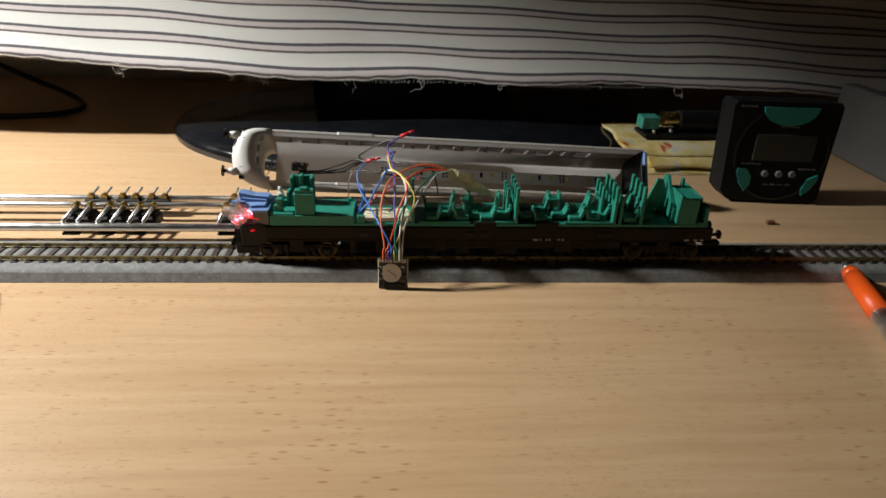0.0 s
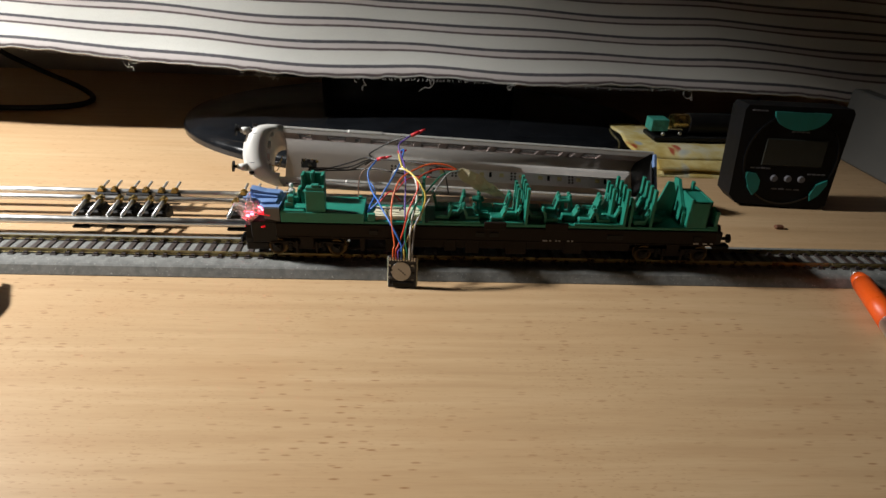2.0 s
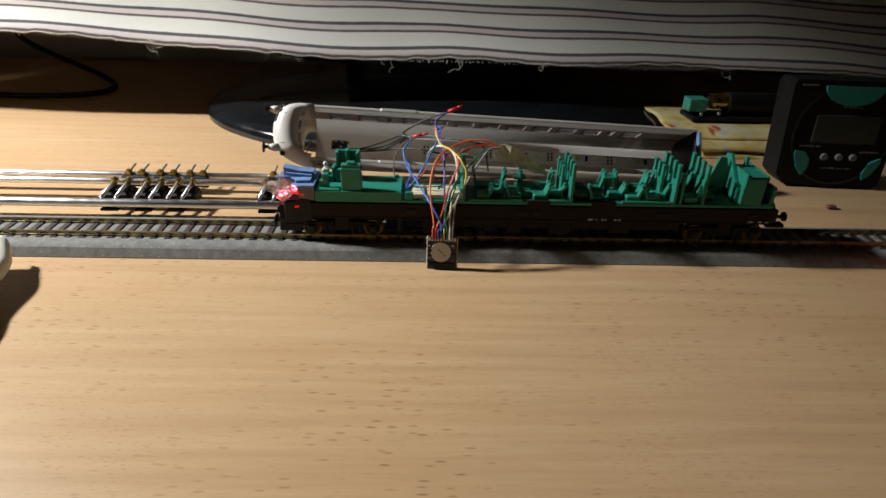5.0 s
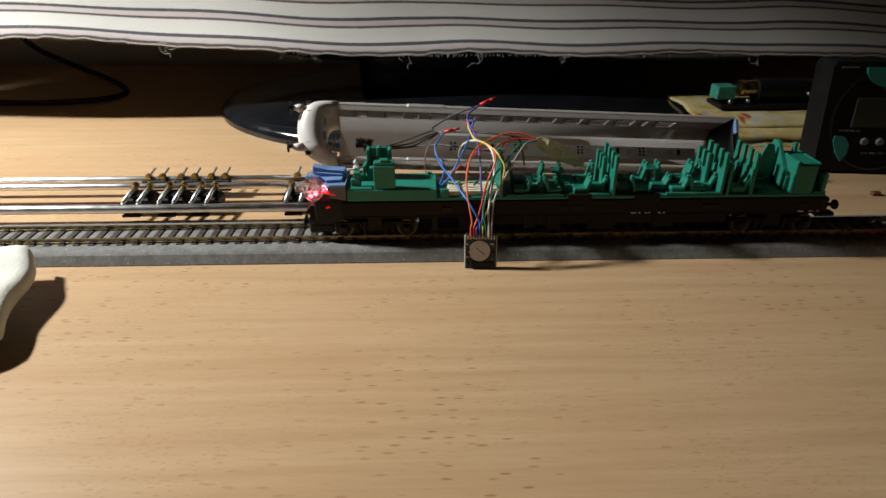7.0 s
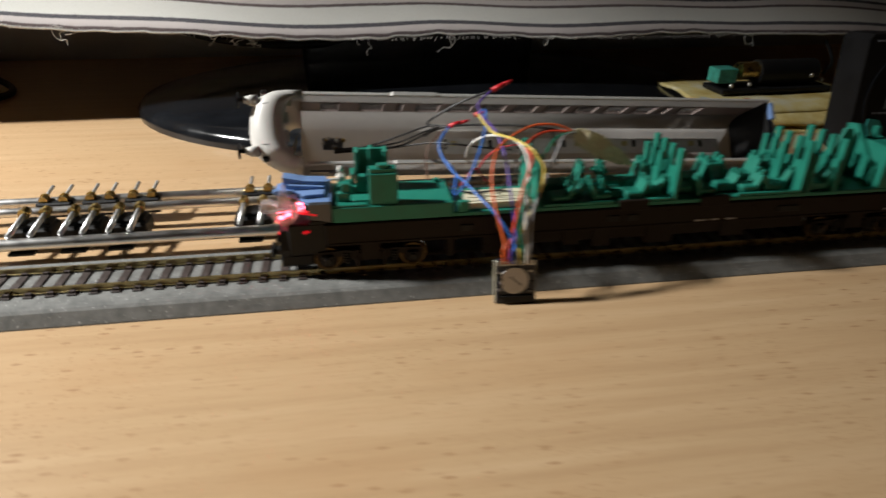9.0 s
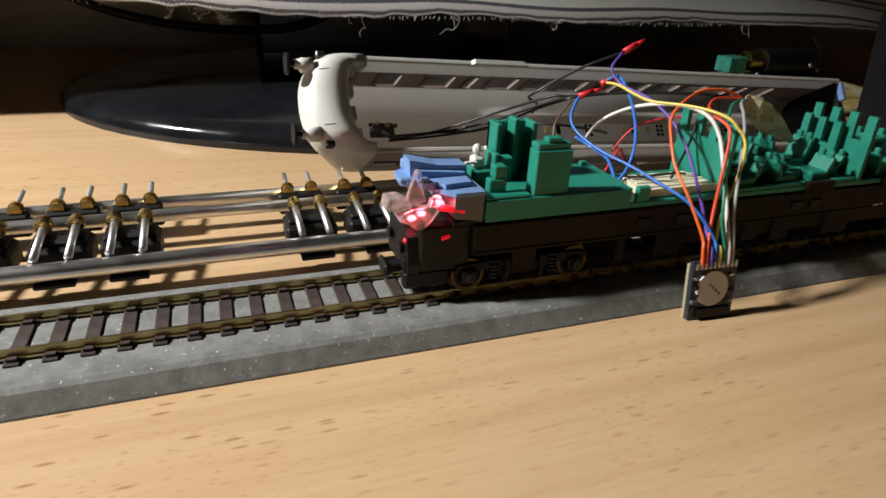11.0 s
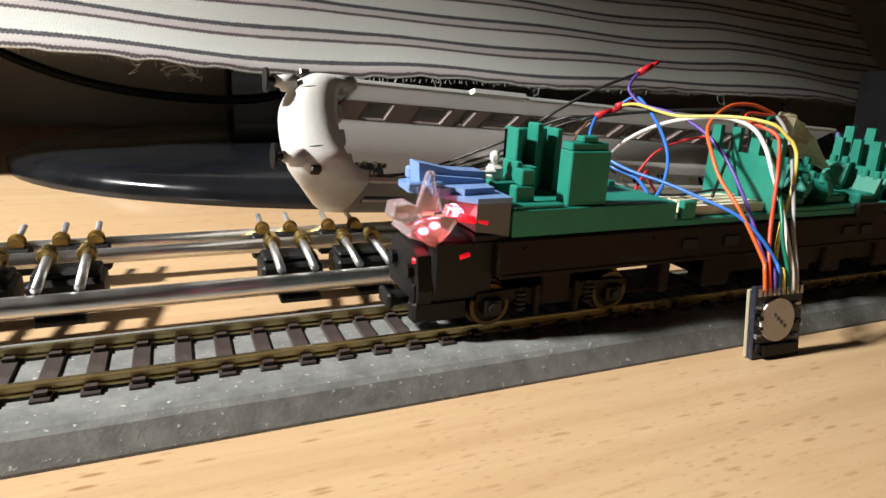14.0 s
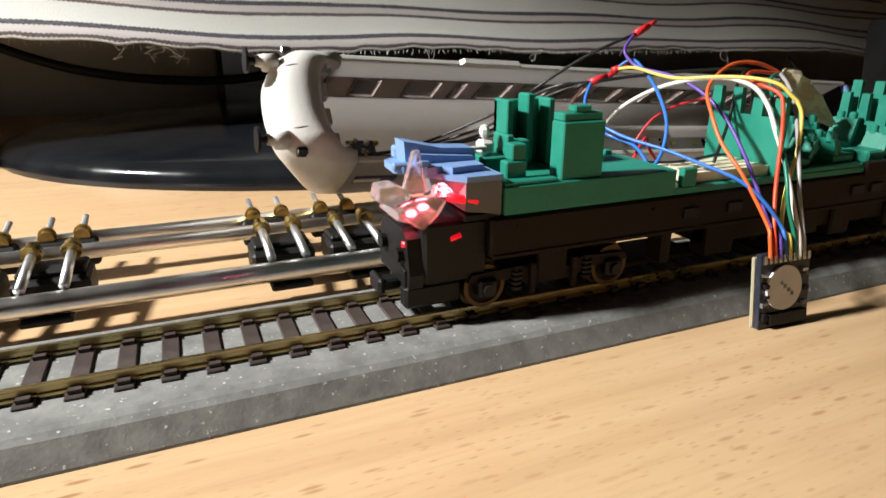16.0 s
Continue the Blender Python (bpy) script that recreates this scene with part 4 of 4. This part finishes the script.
wire("white_wire", W_WHITE, "white wire arching high over the chassis", [dtop(7), rise(7), (0.0341, 0.3710, 0.0319), (0.0355, 0.3768, 0.0422), (0.0376, 0.3830, 0.0496), (0.0382, 0.3871, 0.0556), (0.0373, 0.3915, 0.0604), (0.0353, 0.3973, 0.0626), (0.0325, 0.4035, 0.0628), (0.0289, 0.4118, 0.0612), (0.0257, 0.4197, 0.0583), (0.0226, 0.4274, 0.0537), (0.0208, 0.4335, 0.0485), (0.0205, 0.4385, 0.0420)], 0.0007)
wire("grey_wire", W_GREY, "grey wire curving from the decoder to a taped joint", [dtop(8), rise(8), (0.0364, 0.3711, 0.0335), (0.0380, 0.3742, 0.0410), (0.0435, 0.3808, 0.0491), (0.0491, 0.3877, 0.0563), (0.0540, 0.3948, 0.0609), (0.0583, 0.4011, 0.0632), (0.0650, 0.4058, 0.0630)])
for k, (dy, dz) in enumerate(((0.0, 0.0), (0.0030, -0.0016), (-0.0022, 0.0020))):
    wire("black_wire", W_BLACK, "black wire from the coach body to a red sleeve", [(-0.0470, 0.4930 + dy, 0.0295), (-0.0300, 0.4840 + 2 * dy, 0.0335 + dz), (-0.0120, 0.4660 + dy, 0.0420 + 2 * dz), (0.0010, 0.4430 + dy, 0.0550 + 1.5 * dz), (0.0070, 0.4350, 0.0590 + 0.3 * dz), (0.0106, 0.4327, 0.0600)], 0.00055)
wire("black_wire", W_BLACK, "black wire hanging inside the coach body", [(-0.0470, 0.4940, 0.0280), (-0.0200, 0.4830, 0.0330), (0.0060, 0.4690, 0.0400), (0.0180, 0.4590, 0.0420), (0.0350, 0.4600, 0.0390), (0.0540, 0.4720, 0.0330)])
wire("black_wire", W_BLACK, "black wire leading up to the upper red sleeve", [(0.0010, 0.4500, 0.0500), (0.0060, 0.4560, 0.0520), (0.0035, 0.4590, 0.0540), (0.0045, 0.4550, 0.0571), (0.0129, 0.4499, 0.0639), (0.0218, 0.4450, 0.0697), (0.0335, 0.4407, 0.0750)])
wire("black_wire", W_BLACK, "black wire running along to the taped joint", [(0.0106, 0.4327, 0.0600), (0.0230, 0.4270, 0.0620), (0.0380, 0.4170, 0.0640), (0.0520, 0.4090, 0.0645), (0.0650, 0.4060, 0.0625)])
wire("black_wire", W_BLACK, "black wire looping down over a cross wall", [(0.0270, 0.3930, 0.0400), (0.0380, 0.4000, 0.0500), (0.0450, 0.4050, 0.0610), (0.0520, 0.4080, 0.0645), (0.0560, 0.4090, 0.0600), (0.0590, 0.4100, 0.0460)], 0.0005)
wire("thin_black_wire", W_BLACK, "thin black wire crossing the cream plate", [(0.0080, 0.4000, 0.0400), (0.0160, 0.3950, 0.0405), (0.0250, 0.3910, 0.0425), (0.0310, 0.3910, 0.0420)], 0.0004)
wire("brown_wire", W_BROWN, "thin brown wire dropping beside the chassis", [(0.0080, 0.4330, 0.0585), (-0.0005, 0.4290, 0.0500), (-0.0015, 0.4220, 0.0390), (0.0020, 0.4160, 0.0340)], 0.0004)
wire("red_wire", W_RED, "short red wire bent behind the chassis", [(0.0130, 0.4120, 0.0370), (0.0200, 0.4150, 0.0440), (0.0240, 0.4170, 0.0400), (0.0270, 0.4170, 0.0365)], 0.0005)
for z in (0.0165, 0.0190):
    wire("red_wire", W_RED, "straight red wire lying behind the chassis on the bars", [(-0.0050, 0.4290, z), (0.0200, 0.4300, z + 0.001), (0.0450, 0.4290, z)], 0.0006)


def sleeve(a, b):
    bm = B()
    a, b = Vector(a), Vector(b)
    cyl(bm, a, a.lerp(b, 0.6), 0.0013, 0.0012, 10)
    cyl(bm, a.lerp(b, 0.55), b, 0.0011, 0.0005, 10)
    solid("shrink_sleeve", bm, W_RED, "red heat-shrink sleeve on a wire joint", "sleeve", "red sleeves", smooth=True)


sleeve((0.0335, 0.4408, 0.0750), (0.0433, 0.4424, 0.0793))
sleeve((0.0106, 0.4327, 0.0600), (0.0205, 0.4324, 0.0628))
sleeve((0.0245, 0.4396, 0.0630), (0.0306, 0.4395, 0.0650))
bm = B()
rows = []
for j in range(9):
    v = j / 8
    row = []
    for i2 in range(15):
        u = i2 / 14
        c = Vector((0.0645, 0.4061, 0.0628)).lerp(Vector((0.0960, 0.4075, 0.0455)), u)
        w = 0.0050 * min(1.0, 0.35 + 3.2 * u) * (1.0 if u < 0.5 else 1.0 - 1.5 * (u - 0.5))
        row.append(c + Vector((0.35 * w * (v - 0.5), 0.0022 * noise.noise((u * 7, v * 4, 5)), 2 * w * (v - 0.5) + 0.0012 * noise.noise((u * 6, v * 6, 9)))))
    rows.append(row)
skin(bm, rows)
flag = solid("tape_flag", bm, TAPE, "crumpled yellowed clear tape round a wire joint", "tape")
flag.modifiers.new("thickness", "SOLIDIFY").thickness = 0.0005

# ---- behind: monitor stand, cloth, meter, gadgets ----
stand = thing("monitor_stand", "glossy black oval monitor stand foot on the desk", "monitor stand")
bm = B()
cx, cy = 0.042, 0.730
prof = [(1.0, 0.0), (1.0, 0.006), (0.985, 0.0105), (0.93, 0.0140), (0.70, 0.0190), (0.35, 0.0215), (0.0, 0.0220)]
skin(bm, [[(cx + 0.262 * s * math.cos(a), cy + 0.178 * s * math.sin(a), z) for a in (2 * math.pi * k / 72 for k in range(72))] for s, z in prof[:-1]], True)
bmesh.ops.contextual_create(bm, geom=[e for e in bm.edges if e.is_boundary and e.verts[0].co.z > 0.02])
part("foot", bm, STAND, stand, smooth=True)
bm = B(); box(bm, -0.08, 0.16, 0.800, 0.835, 0.015, 0.12, 0.004)
part("column", bm, STAND, stand)
bm = B(); box(bm, -0.42, 0.46, -0.008, 0.008, 0.0, 0.30, 0.003, pose(0, 0.775, 0.085, -38))
mon = solid("monitor", bm, BLACKP, "black flat monitor hidden behind a striped cloth", "monitor")
# cloth
bm = B()
uvs = bm.loops.layers.uv.new("uv")
NX, NZ = 170, 46


def hem(x):
    return 0.0625 + 0.047 * max(0.0, -x) - 0.055 * max(0.0, x - 0.36) + 0.0012 * math.sin(x * 17 + 0.6)


rows, info = [], {}
for j in range(NZ + 1):
    v = j / NZ * 0.34
    row = []
    for i2 in range(NX + 1):
        x = -0.62 + i2 / NX * 1.22
        slack = 1 - min(1.0, v / 0.2)
        y = 0.684 + 0.62 * v - 0.012 * math.exp(-v / 0.012) + 0.005 * math.sin(x * 9.0 + v * 6) + 0.0035 * math.sin(x * 23 + 1.3) * slack
        z = hem(x) + 0.78 * v + 0.004 * math.sin(x * 7 + 2) * min(1, v / 0.1) + 0.0015 * math.sin(x * 31 + v * 40) * slack
        if j == 0:
            z += 0.0006 * math.sin(x * 190) + 0.0010 * noise.noise((x * 90, 0, 0))
        row.append(Vector((x, y, z)))
    rows.append(row)
g = skin(bm, rows)
for j, row in enumerate(g):
    for i2, vert in enumerate(row):
        info[vert] = (rows[j][i2].x, j / NZ * 0.34 + 0.006)
for f in bm.faces:
    for l in f.loops:
        l[uvs].uv = info[l.vert]
cloth = solid("striped_cloth", bm, CLOTH, "cream cotton cloth with dark double stripes and frayed hem", "cloth", smooth=True)
solidify = cloth.modifiers.new("thickness", "SOLIDIFY")
solidify.thickness = 0.0009
random.seed(3)
for x, n in ((-0.255, 3), (-0.113, 9), (-0.143, 2), (0.055, 2), (0.14, 2), (0.32, 2), (-0.02, 2)):
    for k in range(n):
        p = Vector((x + random.uniform(-0.004, 0.004), 0.6725, 0.0))
        p.z = hem(p.x) + 0.001
        line = [p]
        for s in range(5):
            p = p + Vector((random.uniform(-0.005, 0.005), random.uniform(-0.001, 0.001), random.uniform(-0.0052, 0.0016)))
            line.append(p)
        bm = B(); tube(bm, glide(line, 3), 0.00022, 5)
        part("loose_thread", bm, W_WHITE, cloth)

bm = B()
for k in range(330):
    p = Vector((-0.60 + 1.16 * k / 330 + random.uniform(-0.0015, 0.0015), 0.6722, 0.0))
    p.z = hem(p.x) + 0.0008
    q = p + Vector((random.uniform(-0.0016, 0.0016), random.uniform(-0.0006, 0.0), -random.uniform(0.0012, 0.0034)))
    tube(bm, [p, p.lerp(q, 0.5) + Vector((random.uniform(-0.0006, 0.0006), 0, 0)), q], 0.00020, 4)
fringe = part("fringe", bm, W_WHITE, cloth, "short frayed threads along the hem")
tagged(fringe, "short frayed threads along the hem", kind="stuff")

# energy meter
MET = pose(0.3470, 0.507, 0.0, -4, 0, -4) @ Matrix.Diagonal((0.97, 1, 1.03, 1))
meter = thing("meter", "black square energy meter with teal buttons standing on the desk", "meter", MET)
bm = B()
prism(bm, [(-0.043, 0.010), (-0.036, 0.003), (0.036, 0.0), (0.043, 0.004), (0.0455, 0.080), (0.043, 0.0835), (-0.043, 0.0835), (-0.0455, 0.080)], "y", 0.0, 0.026)
part("case", bm, METER, meter)
bm = B()
outer, inner = [], []
for k in range(49):
    a = 2 * math.pi * k / 48
    outer.append((0.002 + 0.0400 * math.cos(a), -0.0012, 0.042 + 0.0385 * math.sin(a)))
    inner.append((0.002 + 0.0385 * math.cos(a), -0.0012, 0.042 + 0.0370 * math.sin(a)))
skin(bm, [[Vector(p) + Vector((0, 0.0014, 0)) for p in outer], outer, inner, [Vector(p) + Vector((0, 0.0014, 0)) for p in inner]])
part("ring", bm, STAND, meter, "raised round trim line")
bm = B(); box(bm, -0.022, 0.030, -0.0010, 0.0004, 0.036, 0.058, 0.0006)
part("display", bm, LCD, meter, "unlit grey display")
for pts in ([(0.002 + 0.023 * math.cos(a), 0.0795 + 0.0145 * math.sin(a)) for a in (math.pi + math.pi * k / 12 for k in range(13))],
            [(-0.0325, 0.0300), (-0.0330, 0.0260), (-0.0290, 0.0170), (-0.0235, 0.0105), (-0.0200, 0.0160), (-0.0200, 0.0235), (-0.0245, 0.0290)],
            [(0.0375, 0.0260), (0.0380, 0.0220), (0.0330, 0.0130), (0.0270, 0.0080), (0.0255, 0.0130), (0.0290, 0.0215)]):
    bm = B(); prism(bm, pts, "y", -0.0022, 0.0004)
    part("button", bm, TEAL, meter, "teal rubber button")
for x in (-0.008, 0.004, 0.0155):
    bm = B(); cyl(bm, (x, 0.0004, 0.0255), (x, -0.0024, 0.0255), 0.0030, 0.0025, 14)
    part("knob", bm, GREYP, meter, "small grey round key")
# printed marks on the case
for x0, x1, z in ((-0.030, -0.012, 0.0335), (0.020, 0.036, 0.0300), (-0.003, 0.013, 0.0640), (-0.008, 0.018, 0.0165), (-0.0395, -0.026, 0.0795)):
    bm = B()
    for k in range(4):
        w = (x1 - x0) / 4
        box(bm, x0 + k * w, x0 + (k + 0.75) * w, -0.0006, 0.0004, z - 0.0006, z + 0.0006)
    part("small_mark", bm, GREYP, meter)

# folded towel with a small motor gadget on it
towel = thing("folded_towel", "folded yellow towel with red and blue pattern on the desk", "towel")
NXT, NYT = 44, 26
for fold, (dz, x0, x1, y0, y1) in enumerate(((0.0, 0.262, 0.420, 0.575, 0.70), (0.0065, 0.268, 0.410, 0.579, 0.69), (0.013, 0.250, 0.405, 0.592, 0.69))):
    bm = B()
    rows = []
    for j in range(NYT + 1):
        for_y = y0 + (y1 - y0) * j / NYT
        row = []
        for i2 in range(NXT + 1):
            x = x0 + (x1 - x0) * i2 / NXT
            drop = min(1.0, j / 3.0)
            n = noise.noise((x * 28 + fold * 7, for_y * 28, fold)) * 0.0016
            row.append(Vector((x + 0.004 * noise.noise((fold, for_y * 30, 1)), for_y + 0.004 * noise.noise((x * 24, fold, 3)), 0.0008 + dz + drop * 0.0050 + max(n, -0.0012))))
        rows.append(row)
    skin(bm, rows)
    layer = part("fold", bm, TOWEL, towel, smooth=True)
    layer.modifiers.new("thickness", "SOLIDIFY").thickness = 0.0022
gad = thing("motor_gadget", "small black motor with brass collar lying on a towel", "motor", pose(0.322, 0.640, 0.0205, 0, 0, 2))
bm = B(); box(bm, -0.046, 0.060, -0.014, 0.016, 0.0, 0.0040, 0.0008)
part("base", bm, BLACKP, gad)
bm = B(); cyl(bm, (-0.008, 0, 0.0150), (0.048, 0, 0.0150), 0.0105, seg=28)
part("motor_can", bm, BLACKP, gad, "black motor housing")
bm = B(); cyl(bm, (-0.025, 0, 0.0165), (-0.008, 0, 0.0165), 0.0075, seg=24)
part("collar", bm, BRASS, gad, "brass collar")
bm = B(); box(bm, -0.048, -0.030, -0.008, 0.008, 0.0080, 0.0200, 0.0006)
part("circuit_board", bm, plain("teal_circuit_board", (0.05, 0.30, 0.24), 0.4, 0, 0.3, 200.0).m, gad, "teal circuit board")
for x, y, z in ((-0.036, -0.011, 0.0065), (0.040, -0.010, 0.013), (0.055, -0.006, 0.008), (-0.018, -0.010, 0.0070)):
    bm = B(); ball(bm, (x, y, z), 0.0022, 10)
    part("solder_blob", bm, SOLDER, gad, "", True)
bm = B(); tube(bm, glide([(0.060, 0.0, 0.012), (0.075, 0.010, 0.020), (0.080, 0.030, 0.035)]), 0.0014)
part("lead", bm, BLACKP, gad)

# pale panel standing at the right end of the desk, its shade put into the colour
bm = B(); box(bm, 0.490, 0.508, 0.530, 0.660, 0.0, 0.072, 0.002)
solid("side_panel", bm, SHADED_PANEL, "pale grey panel, coloured dark for shade, standing on the desk", "panel")

# pen
a, b = Vector((0.3330, 0.3840, 0.0085)), Vector((0.2990, 0.2585, 0.0066))
d = (b - a).normalized()
pen = thing("ball_pen", "orange plastic ball pen with a metal tip lying on the desk", "pen")
bm = B(); cyl(bm, a, a + d * 0.012, 0.0010, 0.0036, 18)
part("tip", bm, STEEL, pen, "metal tip", True)
bm = B(); cyl(bm, a + d * 0.012, a + d * 0.020, 0.0046, 0.0060, 22); cyl(bm, a + d * 0.020, a + d * 0.066, 0.0060, 0.0066, 22)
part("grip", bm, ORANGE, pen, "orange grip", True)
bm = B(); cyl(bm, a + d * 0.066, a + d * 0.130, 0.0064, 0.0062, 22)
part("barrel", bm, STEEL, pen, "silver barrel", True)

# paper towel at the other side
bm = B()
rows = []
for j in range(31):
    v = j / 30
    row = []
    for i2 in range(31):
        u = i2 / 30
        lip = max(0.0, 1 - u / 0.10)
        x = -0.210 + 0.026 * (1 - v) ** 0.8 - 0.16 * u - 0.010 * lip * lip + 0.002 * math.sin(v * 11) - 0.012 * max(0.0, 0.2 - v) / 0.2
        y = 0.272 + 0.092 * v - 0.050 * u * (1 - v) + 0.003 * math.sin(u * 6 + v * 3)
        z = 0.0150 + 0.0060 * v - (0.0080 + 0.002 * v) * lip * lip - 0.010 * u + 0.0022 * noise.noise((u * 5, v * 5, 2)) - 0.010 * max(0.0, 0.12 - v) / 0.12
        row.append(Vector((x, y, max(z, 0.0022))))
    rows.append(row)
skin(bm, rows)
tis = solid("paper_towel", bm, TISSUE, "crumpled white paper towel lying on the desk", "paper towel", smooth=True)
sol3 = tis.modifiers.new("thickness", "SOLIDIFY")
sol3.thickness = 0.0012

# crumb and cable loop
bm = B(); box(bm, 0.324, 0.331, 0.4625, 0.4665, 0.0, 0.0030, 0.0008, None)
solid("wood_crumb", bm, W_BROWN, "small brown crumb lying on the desk", "crumb")
bm = B()
tube(bm, glide([(-0.50, 0.74, 0.004), (-0.42, 0.735, 0.004), (-0.362, 0.75, 0.004), (-0.352, 0.785, 0.004), (-0.385, 0.82, 0.010), (-0.44, 0.83, 0.030), (-0.46, 0.80, 0.060), (-0.44, 0.78, 0.10), (-0.40, 0.80, 0.17)], 8), 0.0032, 8)
solid("black_cable", bm, BLACKP, "black cable looped on the desk behind the cloth", "cable", smooth=True)
bm = B()
tube(bm, glide([(-0.33, 0.86, 0.12), (-0.24, 0.82, 0.070), (-0.16, 0.80, 0.045), (-0.06, 0.795, 0.040), (0.0, 0.80, 0.06)], 8), 0.0035, 8)
solid("black_cable", bm, BLACKP, "black cable hanging behind the cloth", "cable", smooth=True)
